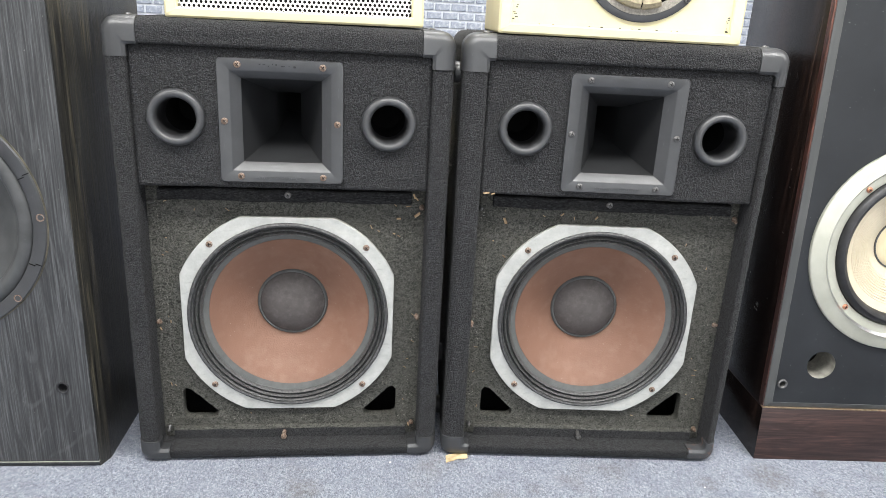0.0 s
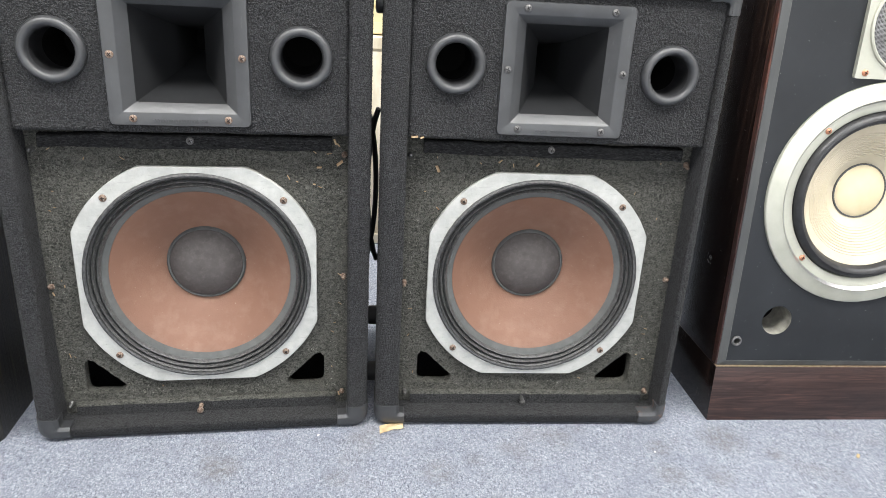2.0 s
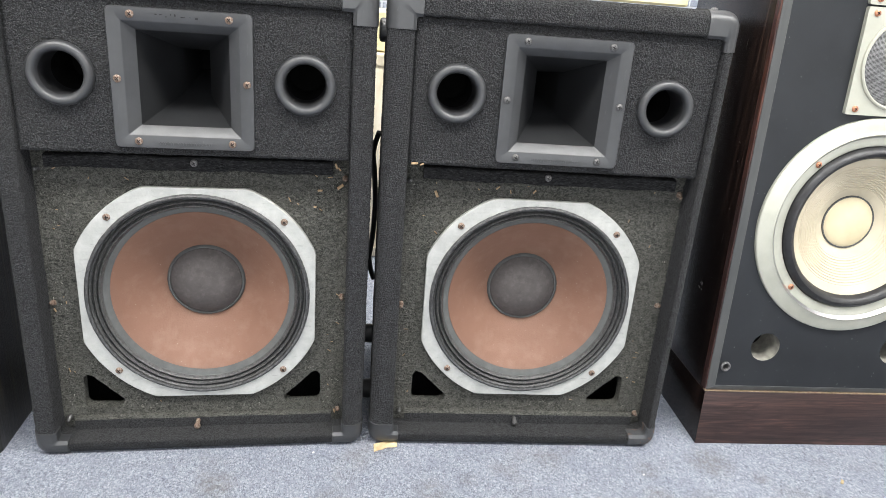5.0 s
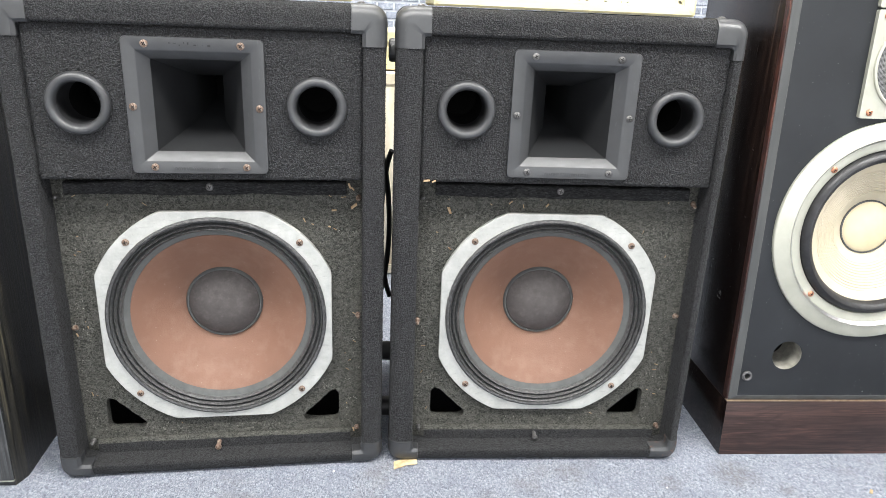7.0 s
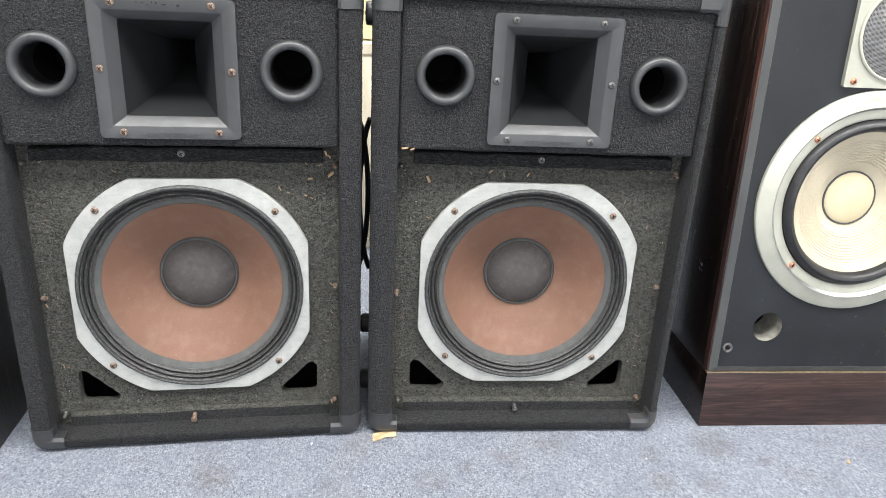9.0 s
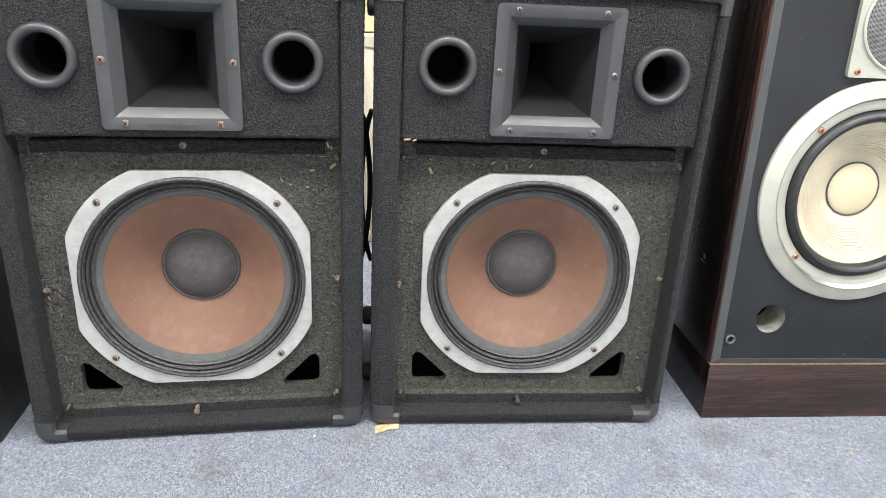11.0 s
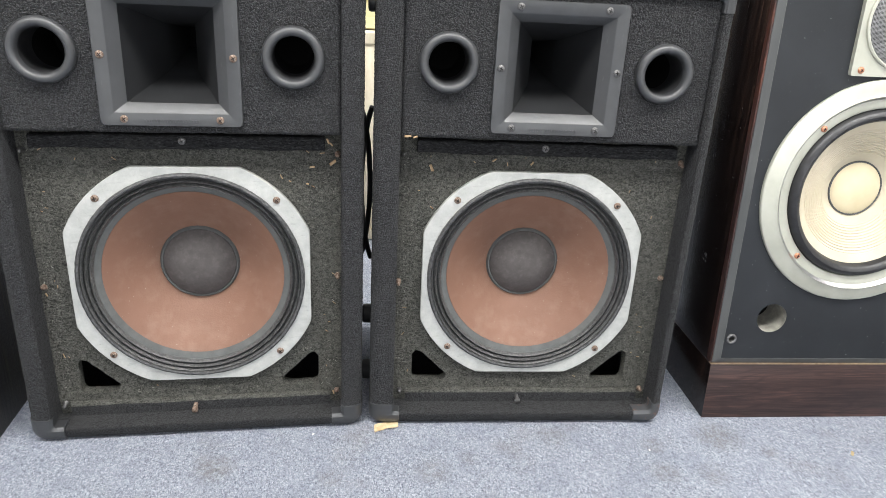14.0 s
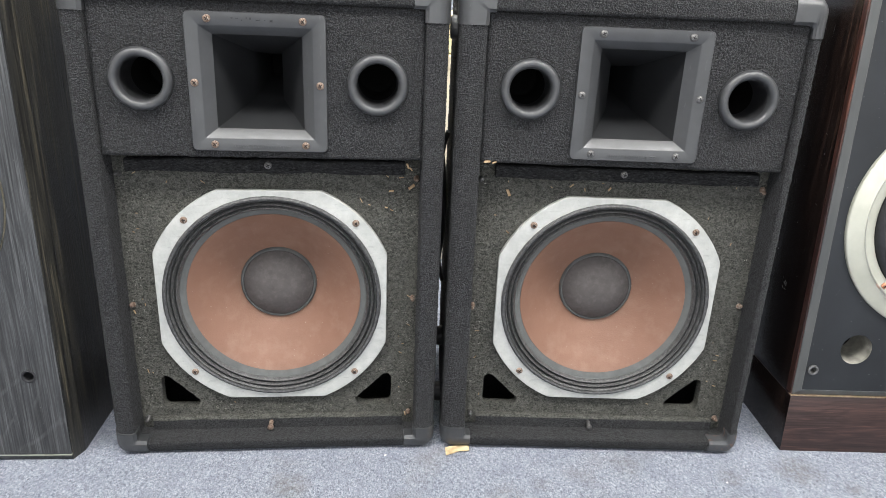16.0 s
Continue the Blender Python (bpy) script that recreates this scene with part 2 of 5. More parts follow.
_m = Mat("glossy_ash_side", 0.33, spec=0.55)
_g = _m.noise(210, 5, 0.7, _m.stretch(1.0, 1.0, 0.020), 0.6)
_g2 = _m.noise(12, 3, 0.6, _m.stretch(1.0, 1.6, 0.25), 0.8)
# olive lines: wood grain plus the wall's reflection, put into the colour
_c = _m.ramp(_g, [(0.40, (0.008, 0.008, 0.008)), (0.54, (0.030, 0.028, 0.022)), (0.66, (0.125, 0.108, 0.070))])
_c = _m.mix(_c, (0.010, 0.0105, 0.012), _m.ramp(_g2, [(0.42, 0.0), (0.62, 0.75)]))
_m.colour(_m.mix(_c, (0.20, 0.20, 0.20), _m.ramp(_m.noise(260, 2, 0.6), [(0.74, 0.0), (0.79, 0.7)])))
_m.bump(_g, 0.0010, 0.8).rough(_g, 0.26, 0.46)
ASH_SIDE = _m.m


def make_rosewood(name, sx, sz, light, rough, mid=(0.032, 0.014, 0.012), swirl=1.2):
    m = Mat(name, rough, spec=0.45)
    g = m.noise(26, 6, 0.7, m.stretch(sx, 1.0, sz), swirl)
    f = m.noise(240, 4, 0.7, m.stretch(sx * 0.6, 1.0, sz * 2.0))
    c = m.ramp(g, [(0.32, tuple(0.4 * v for v in mid)), (0.5, mid), (0.68, light)])
    m.colour(m.mix(c, tuple(0.35 * v for v in mid), m.ramp(f, [(0.50, 0.0), (0.58, 0.8)])))
    if swirl > 2:  # cathedral figure: contour lines of a slow noise
        rings = m.math("SINE", m.math("MULTIPLY", m.noise(9, 2, 0.5, m.stretch(0.3, 1.0, 1.6)), 95.0), 0.0)
        m.colour(m.mix(m.mix(c, tuple(0.3 * v for v in mid), m.ramp(f, [(0.50, 0.0), (0.58, 0.7)])), tuple(0.3 * v for v in mid), m.ramp(rings, [(0.45, 0.0), (0.95, 0.38)])))
    m.rough(f, rough, rough + 0.12).bump(f, 0.0003, 0.5)
    return m.m


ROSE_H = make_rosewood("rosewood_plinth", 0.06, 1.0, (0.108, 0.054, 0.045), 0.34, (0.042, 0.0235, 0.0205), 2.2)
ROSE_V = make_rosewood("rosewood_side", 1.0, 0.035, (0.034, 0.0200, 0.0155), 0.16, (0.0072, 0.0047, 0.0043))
ROSE_EDGE = make_rosewood("red_brown_edge", 1.0, 0.05, (0.135, 0.046, 0.027), 0.26, (0.034, 0.013, 0.010))

_m = Mat("satin_black_baffle_paint", 0.38, spec=0.38)
_m.colour(_m.mix(_m.ramp(_m.noise(9, 4), [(0.3, (0.0115, 0.0130, 0.0152)), (0.7, (0.0195, 0.0218, 0.0250))]), (0.20, 0.20, 0.19), _m.ramp(_m.noise(260, 1.5, 0.5), [(0.745, 0.0), (0.785, 0.75)])))
_m.rough(_m.noise(14, 5, 0.7), 0.34, 0.5).bump(_m.noise(500, 2), 0.00015, 0.5)
BAFFLE_C = _m.m
_m = Mat("grey_baffle_bevel", 0.4)
_m.colour(_m.ramp(_m.noise(40, 4, 0.6, _m.stretch(1, 1, 0.1)), [(0.3, (0.045, 0.048, 0.049)), (0.7, (0.080, 0.081, 0.079))]))
BEVEL = _m.m
_m = Mat("pale_thin_line", 0.5)
_m.colour(_m.ramp(_m.noise(60, 4, 0.6), [(0.35, (0.045, 0.047, 0.047)), (0.65, (0.115, 0.115, 0.112))]))
PALE_LINE = _m.m
_m = Mat("dull_olive_glue", 0.8)
_m.colour(_m.ramp(_m.noise(90, 4), [(0.3, (0.035, 0.032, 0.022)), (0.7, (0.10, 0.09, 0.065))]))
GLUE = _m.m
_m = Mat("pale_gold_line", 0.4, 0.4)
_m.colour(_m.ramp(_m.noise(120, 4), [(0.3, (0.22, 0.15, 0.09)), (0.7, (0.42, 0.32, 0.22))]))
GOLD = _m.m
_m = Mat("champagne_metal", 0.42, 0.35)
_m.colour(_m.mix(_m.ramp(_m.noise(22, 4, 0.6), [(0.3, (0.41, 0.41, 0.345)), (0.7, (0.49, 0.49, 0.42))]), (0.35, 0.34, 0.29), _m.ramp(_m.noise(150, 4, 0.7), [(0.66, 0.0), (0.76, 0.4)])))
_m.rough(_m.noise(120, 4), 0.36, 0.5).bump(_m.noise(300, 3), 0.00015, 0.4)
CHAMP = _m.m
_m = Mat("bright_machined_metal", 0.34, 0.95)
_m.colour(_m.ramp(_m.noise(60, 4), [(0.3, (0.42, 0.42, 0.42)), (0.7, (0.58, 0.58, 0.57))]))
CHROME = _m.m
_m = Mat("cream_paper_cone", 0.75, spec=0.3)
_m.colour(_m.ramp(_m.noise(18, 5, 0.6), [(0.3, (0.47, 0.415, 0.305)), (0.7, (0.54, 0.485, 0.37))])).bump(_m.noise(400, 3), 0.0003, 0.5)
CREAM_CONE = _m.m
_m = Mat("cream_cap_paper", 0.5, spec=0.4)
_m.colour(_m.ramp(_m.noise(24, 4), [(0.3, (0.56, 0.48, 0.31)), (0.7, (0.64, 0.56, 0.39))]))
CREAM_CAP = _m.m
_m = Mat("black_rubber_roll", 0.42, spec=0.5)
_m.colour(_m.ramp(_m.noise(80, 4), [(0.3, (0.008, 0.008, 0.009)), (0.7, (0.020, 0.020, 0.022))])).rough(_m.noise(45, 4), 0.36, 0.52).bump(_m.noise(500, 2), 0.0002, 0.5)
FOAM = _m.m
_m = Mat("woven_wire_mesh", 0.6, 0.3)
_sep = _m.t.nodes.new("ShaderNodeSeparateXYZ")
_m.link(_m.co, _sep.inputs[0])
_wx = _m.math("ABSOLUTE", _m.math("SINE", _m.math("MULTIPLY", _sep.outputs[0], 1750.0), 0.0), 0.0)
_wz = _m.math("ABSOLUTE", _m.math("SINE", _m.math("MULTIPLY", _sep.outputs[2], 1750.0), 0.0), 0.0)
_w = _m.math("MULTIPLY", _wx, _wz)
_m.colour(_m.mix(_m.ramp(_w, [(0.15, (0.30, 0.30, 0.30)), (0.55, (0.02, 0.02, 0.02))]), (0.04, 0.04, 0.04), _m.ramp(_m.noise(60, 4), [(0.45, 0.0), (0.75, 0.5)]))).bump(_w, 0.0004)
MESH = _m.m
_m = Mat("dusty_tube_card", 0.9)
_m.colour(_m.ramp(_m.noise(70, 4), [(0.3, (0.13, 0.126, 0.108)), (0.7, (0.26, 0.25, 0.215))]))
CARD = _m.m

_m = Mat("cream_gloss_paint", 0.45, spec=0.4)
_c = _m.ramp(_m.noise(12, 4), [(0.3, (0.66, 0.59, 0.35)), (0.7, (0.72, 0.65, 0.42))])
_c = _m.mix(_c, (0.42, 0.36, 0.20), _m.ramp(_m.noise(70, 5, 0.75), [(0.68, 0.0), (0.76, 0.5)]))
_m.colour(_c).bump(_m.noise(120, 3), 0.0004, 0.5)
CREAM = _m.m
_m = Mat("white_sheet_metal", 0.45)
_m.colour(_m.ramp(_m.noise(25, 4), [(0.3, (0.74, 0.74, 0.71)), (0.7, (0.82, 0.82, 0.79))]))
WHITE = _m.m
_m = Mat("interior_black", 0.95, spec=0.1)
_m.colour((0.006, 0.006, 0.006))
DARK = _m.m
_m = Mat("aged_beige_foam", 0.9)
_m.colour(_m.ramp(_m.noise(160, 4), [(0.3, (0.20, 0.17, 0.11)), (0.7, (0.36, 0.31, 0.21))])).bump(_m.noise(500, 3), 0.0008)
BEIGE = _m.m
_m = Mat("grey_fabric_cone", 0.9)
_m.colour(_m.ramp(_m.noise(300, 3), [(0.3, (0.18, 0.165, 0.14)), (0.7, (0.32, 0.30, 0.26))])).bump(_m.noise(700, 2), 0.0006)
FABRIC = _m.m
_m = Mat("wall_brick_panel", 0.6)
_n = _m.noise(34, 5, 0.75, None, 0.8)
_rnd = _m.t.nodes.new("ShaderNodeObjectInfo").outputs["Random"]
_c = _m.ramp(_n, [(0.32, (0.16, 0.18, 0.225)), (0.52, (0.27, 0.295, 0.345)), (0.68, (0.50, 0.52, 0.56))])
_m.colour(_m.mix(_c, (0.22, 0.245, 0.30), _m.math("MULTIPLY", _rnd, 0.45))).bump(_m.noise(40, 4, 0.6, None, 1.0), 0.006)
BRICK = _m.m
_m = Mat("pale_wall_joint", 0.8)
_m.colour(_m.ramp(_m.noise(20, 4), [(0.3, (0.46, 0.48, 0.52)), (0.7, (0.54, 0.56, 0.59))]))
JOINT = _m.m
# for the unseen walls and ceiling, its tone set for bounced light
_m = Mat("bounce_wall_paint", 0.85)
_m.colour(_m.ramp(_m.noise(3, 5), [(0.3, (0.58, 0.57, 0.555)), (0.7, (0.64, 0.63, 0.615))])).bump(_m.noise(90, 3), 0.0008, 0.4)
WALL = _m.m
_m = Mat("tan_scuffed_board", 0.7)
_m.colour(_m.ramp(_m.noise(18, 5, 0.65, _m.stretch(1, 1, 0.35)), [(0.3, (0.46, 0.39, 0.27)), (0.5, (0.62, 0.56, 0.43)), (0.72, (0.74, 0.70, 0.60))]))
TAN = _m.m
_m = Mat("ribbed_rubber", 0.8)
_m.colour(_m.ramp(_m.noise(200, 3), [(0.3, (0.045, 0.043, 0.048)), (0.7, (0.085, 0.08, 0.088))])).bump(_m.noise(500, 2), 0.0005)
RUBBER = _m.m
_m = Mat("yellowed_paper", 0.8)
_m.colour(_m.ramp(_m.noise(90, 4), [(0.3, (0.40, 0.29, 0.15)), (0.7, (0.62, 0.50, 0.31))])).bump(_m.noise(120, 3), 0.0006)
PAPER = _m.m
_m = Mat("dry_straw", 0.85)
_m.colour(_m.ramp(_m.noise(90, 3), [(0.35, (0.24, 0.14, 0.068)), (0.65, (0.46, 0.345, 0.21))]))
STRAW = _m.m
_m = Mat("dusty_grey_rubber", 0.5, spec=0.45)
_m.colour(_m.mix(_m.ramp(_m.noise(30, 5, 0.6), [(0.3, (0.040, 0.0415, 0.042)), (0.7, (0.064, 0.066, 0.067))]), (0.2, 0.2, 0.19), _m.ramp(_m.noise(420, 2), [(0.72, 0.0), (0.80, 0.5)])))
_m.rough(_m.noise(25, 4), 0.42, 0.6).bump(_m.noise(500, 2), 0.0002, 0.5)
GREY_CONE = _m.m
_m = Mat("pale_lint", 0.9)
_m.colour(_m.ramp(_m.noise(60, 3), [(0.35, (0.16, 0.155, 0.13)), (0.65, (0.40, 0.39, 0.34))]))
LINT = _m.m


# ---- mesh helpers ----
def part(name, bm, material, parent=None, label="", smooth=True):
    me = bpy.data.meshes.new(name)
    bmesh.ops.recalc_face_normals(bm, faces=bm.faces)
    bm.to_mesh(me)
    bm.free()
    for m in material if isinstance(material, (list, tuple)) else (material,):
        me.materials.append(m)
    ob = new(name, me)
    if smooth:
        me.polygons.foreach_set("use_smooth", [True] * len(me.polygons))
        me.set_sharp_from_angle(angle=radians(38))
    if parent is not None:
        ob.parent = parent
    if label:
        tagged(ob, label)
    return ob


def thing(name, m, label, category, group="", kind=""):
    ob = new(name)
    ob.empty_display_size = 0.05
    ob.matrix_world = m
    return tagged(ob, label, category, group, kind)


def bridge(bm, loops, closed=True, cap_start=False, cap_end=False, mat=0):
    rows = [[bm.verts.new(p) for p in loop] for loop in loops]
    n = len(rows[0])
    for a, b in zip(rows, rows[1:]):
        for i in range(n if closed else n - 1):
            j = (i + 1) % n
            f = bm.faces.new((a[i], a[j], b[j], b[i]))
            f.material_index = mat
    for flag, row in ((cap_start, rows[0]), (cap_end, rows[-1])):
        if flag:
            bm.faces.new(row).material_index = mat
    return rows


def revolve(bm, profile, n=48, cx=0.0, cz=0.0, mat=0, cap_end=False, wob=0.0, ragged=9):
    """Turn (radius, y) pairs round the y axis through (cx, cz)."""
    loops = []
    for k, (r, y) in enumerate(profile):
        loop = []
        for i in range(n):
            a = 2 * math.pi * i / n
            w = wob * noise.noise((math.cos(a) * ragged, math.sin(a) * ragged, k * 1.7)) if wob else 0.0
            loop.append((cx + (r + w) * math.cos(a), y + w * 0.6, cz + (r + w) * math.sin(a)))
        loops.append(loop)
    bridge(bm, loops, cap_end=cap_end, mat=mat)


def rounded_rect(l, r, b, t, rad, nx=1, nz=1, k=5):
    """Points round a rectangle in x and z, with rounded corners and divided edges."""
    rad = max(rad, 0.0004)
    pts = []
    for cx, cz, a0, n in ((r - rad, t - rad, 0, nx), (l + rad, t - rad, 90, nz), (l + rad, b + rad, 180, nx), (r - rad, b + rad, 270, nz)):
        for i in range(k + 1):
            a = radians(a0 + 90 * i / k)
            pts.append((cx + rad * math.cos(a), cz + rad * math.sin(a)))
        if n > 1:
            x0, z0 = pts[-1]
            if a0 == 0:
                x1, z1 = l + rad, t
            elif a0 == 90:
                x1, z1 = l, b + rad
            elif a0 == 180:
                x1, z1 = r - rad, b
            else:
                x1, z1 = r, t - rad
            pts += [(x0 + (x1 - x0) * i / n, z0 + (z1 - z0) * i / n) for i in range(1, n)]
    return pts


def box(bm, x0, x1, y0, y1, z0, z1, bev=0.0, seg=2, mat=0):
    g = bmesh.ops.create_cube(bm, size=1.0)
    for v in g["verts"]:
        v.co = ((x0 + x1) / 2 + v.co.x * (x1 - x0), (y0 + y1) / 2 + v.co.y * (y1 - y0), (z0 + z1) / 2 + v.co.z * (z1 - z0))
    faces = {f for v in g["verts"] for f in v.link_faces}
    for f in faces:
        f.material_index = mat
    if bev:
        edges = list({e for v in g["verts"] for e in v.link_edges})
        bmesh.ops.bevel(bm, geom=edges, offset=bev, segments=seg, affect="EDGES", profile=0.5, material=-1)


def plate(bm, outer, holes, y0, y1, mat=0):
    """A board in the x-z plane with real openings, from y0 in front to y1 behind."""
    for y in (y0, y1):
        edges = []
        for loop in (outer, *holes):
            vs = [bm.verts.new((x, y, z)) for x, z in loop]
            edges += [bm.edges.new((vs[i], vs[(i + 1) % len(vs)])) for i in range(len(vs))]
        bmesh.ops.triangle_fill(bm, use_beauty=True, use_dissolve=False, edges=edges, normal=(0, -1, 0))
    for loop in (outer, *holes):
        bridge(bm, [[(x, y, z) for x, z in loop] for y in (y0, y1)])
    bmesh.ops.remove_doubles(bm, verts=bm.verts, dist=1e-6)
    for f in bm.faces:
        f.material_index = mat


def circle(cx, cz, r, n=40):
    return [(cx + r * math.cos(2 * math.pi * i / n), cz + r * math.sin(2 * math.pi * i / n)) for i in range(n)]


def tube(bm, pts, rad, n=8, flat=1.0):
    """A round or flattened strip along a line of points."""
    loops = []
    for i, p in enumerate(pts):
        d = (Vector(pts[min(i + 1, len(pts) - 1)]) - Vector(pts[max(i - 1, 0)])).normalized()
        u = d.cross(Vector((0, 1, 0)))
        u = u.normalized() if u.length > 1e-4 else Vector((1, 0, 0))
        w = d.cross(u)
        loops.append([Vector(p) + u * math.cos(2 * math.pi * k / n) * rad + w * math.sin(2 * math.pi * k / n) * rad * flat for k in range(n)])
    bridge(bm, loops, cap_start=True, cap_end=True)


_TURN = np.array(Euler((0.61, 0.47, 0.83)).to_matrix())
_LAT = np.random.RandomState(7).rand(64, 64, 64) * 2 - 1


def lattice_noise(p, scale, seed=0.0):
    """Smooth value noise, -1 to 1, for an array of points."""
    q = p @ _TURN * scale + np.array((seed * 3.1 + 11.3, seed * 1.7 + 5.9, seed * 2.3 + 8.1))
    i = np.floor(q).astype(int)
    f = q - i
    f = f * f * (3 - 2 * f)
    out = np.zeros(len(p))
    for a in (0, 1):
        for b in (0, 1):
            for c in (0, 1):
                w = (f[:, 0] if a else 1 - f[:, 0]) * (f[:, 1] if b else 1 - f[:, 1]) * (f[:, 2] if c else 1 - f[:, 2])
                out += w * _LAT[(i[:, 0] + a) % 64, (i[:, 1] + b) % 64, (i[:, 2] + c) % 64]
    return out


def fuzz(ob, layers, seed=0.0, keep=None):
    """Raise a dense mesh along its normals by layers of (amplitude, scale)."""
    me = ob.data
    n = len(me.vertices)
    co, no = np.empty(n * 3), np.empty(n * 3)
    me.vertices.foreach_get("co", co)
    me.vertices.foreach_get("normal", no)
    co, no = co.reshape(-1, 3), no.reshape(-1, 3)
    h = np.zeros(n)
    for k, (amp, scale) in enumerate(layers):
        h += amp * lattice_noise(co, scale, seed + k * 2.7)
    if keep is not None:
        h *= keep(co)
    co = co + no * h[:, None]
    me.vertices.foreach_set("co", co.ravel())
    me.update()


def felt_sheet(name, x0, x1, z0, z1, y, step, holes, parent, material, fold=0.004, poly=(), label="", kick=None):
    """A dense front skin in the x-z plane. holes(x, z) is true where it is cut away; poly: outlines that its edge follows."""
    nx, nz = int((x1 - x0) / step), int((z1 - z0) / step)
    gx, gz = np.meshgrid(np.linspace(x0, x1, nx + 1), np.linspace(z0, z1, nz + 1))
    x, z = gx.ravel().copy(), gz.ravel().copy()
    for loop in poly:
        for (ax, az), (bx, bz) in zip(loop, loop[1:] + loop[:1]):
            dx, dz = bx - ax, bz - az
            u = np.clip(((x - ax) * dx + (z - az) * dz) / (dx * dx + dz * dz + 1e-12), 0, 1)
            px_, pz_ = ax + u * dx, az + u * dz
            near = np.hypot(px_ - x, pz_ - z) < step * 0.62
            x[near], z[near] = px_[near], pz_[near]
    edge = np.minimum(np.minimum(x - x0, x1 - x), np.minimum(z - z0, z1 - z))
    yy = y + fold * np.clip(1 - edge / 0.005, 0, 1) ** 2
    if kick:
        yy = yy - kick[1] * np.clip((kick[0] - z) / kick[2], 0, 1)
    co = np.stack([x, yy, z], 1)
    i = np.arange(nx * nz)
    a = i // nx * (nx + 1) + i % nx
    quads = np.stack([a, a + 1, a + nx + 2, a + nx + 1], 1)
    c = co[quads].mean(1)
    quads = quads[~holes(c[:, 0], c[:, 2])]
    me = bpy.data.meshes.new(name)
    me.from_pydata(co.tolist(), [], quads.tolist())
    me.materials.append(material)
    me.polygons.foreach_set("use_smooth", [True] * len(me.polygons))
    ob = new(name, me)
    ob.parent = parent
    if label:
        tagged(ob, label)
    return ob


_screw_mesh = {}


def screw(parent, x, y, z, r, mat, name="screw", turn=0.0):
    """Pan-head screw with a cross slot, its head towards -y. Alike screws share one mesh."""
    key = (round(r, 4), mat.name)
    if key not in _screw_mesh:
        bm = bmesh.new()
        revolve(bm, [(r, 0.0005), (r, -0.25 * r), (0.85 * r, -0.45 * r), (0.5 * r, -0.58 * r), (0.08 * r, -0.62 * r)], 14, cap_end=True)
        for a, b in ((0.55 * r, 0.11 * r), (0.11 * r, 0.55 * r)):
            box(bm, -a, a, -0.64 * r, -0.4 * r, -b, b, mat=1)
        me_ob = part(name, bm, (mat, SLOT), parent)
        _screw_mesh[key] = me_ob.data
    else:
        me_ob = new(name, _screw_mesh[key])
        me_ob.parent = parent
    me_ob.matrix_local = pose(x, y, z, 0, turn, 0)
    return me_ob


# ---- the room ----
def room():
    x0, x1, y0, y1, h = ROOM
    bm = bmesh.new()
    bmesh.ops.create_grid(bm, x_segments=40, y_segments=40, size=0.5)
    for v in bm.verts:
        v.co = (x0 + (v.co.x + 0.5) * (x1 - x0), y0 + (v.co.y + 0.5) * (y1 - y0), 0)
    tagged(part("floor", bm, FLOOR), "blue-grey mottled needle-punch carpet with faint stains", "floor", kind="structure")
    # ceiling and three walls are out of view, added to bounce light
    bm = bmesh.new()
    box(bm, x0, x1, y0, y1, h, h + 0.1)
    tagged(part("ceiling", bm, WALL), "unseen white ceiling, added to bounce light", "ceiling", kind="structure")
    for nm, b in (("wall_west", (x0 - 0.12, x0, y0, y1, 0, h)), ("wall_east", (x1, x1 + 0.12, y0, y1, 0, h))):
        bm = bmesh.new()
        box(bm, *b)
        tagged(part(nm, bm, WALL), "unseen white wall, added to bounce light", "wall", kind="structure")
    bm = bmesh.new()
    plate(bm, [(x0, 0), (x1, 0), (x1, h), (x0, h)], [[(-1.4, 0.4), (2.2, 0.4), (2.2, 2.3), (-1.4, 2.3)]], y0 - 0.12, y0)
    tagged(part("wall_south", bm, WALL, smooth=False), "unseen white wall with window opening, added to bounce light", "wall", kind="structure")


room()


# unseen panels, made up to house the added lamps
def assumed_ceiling_light(x, y):
    t = thing("assumed_ceiling_light", pose(x, y, 2.9), "assumed white light panel on the ceiling, out of view", "ceiling light", "ceiling lights")
    bm = bmesh.new()
    plate(bm, rounded_rect(-0.62, 0.62, -0.35, 0.35, 0.01), [rounded_rect(-0.585, 0.585, -0.32, 0.32, 0.005)], -0.04, 0.0)
    bm.transform(Matrix.Rotation(radians(-90), 4, "X"))
    for v in bm.verts:
        v.co.z = -abs(v.co.z)
    part("frame", bm, WHITE, t)


for px_, py_, _ in ADDED_LAMPS:
    assumed_ceiling_light(px_, py_)


# ---- stage loudspeakers ----
TOP, RIM_Y, BACK = 0.747, -0.027, 0.36
PEBBLE = [(0.0010, 560), (0.0005, 330), (0.0003, 60)]


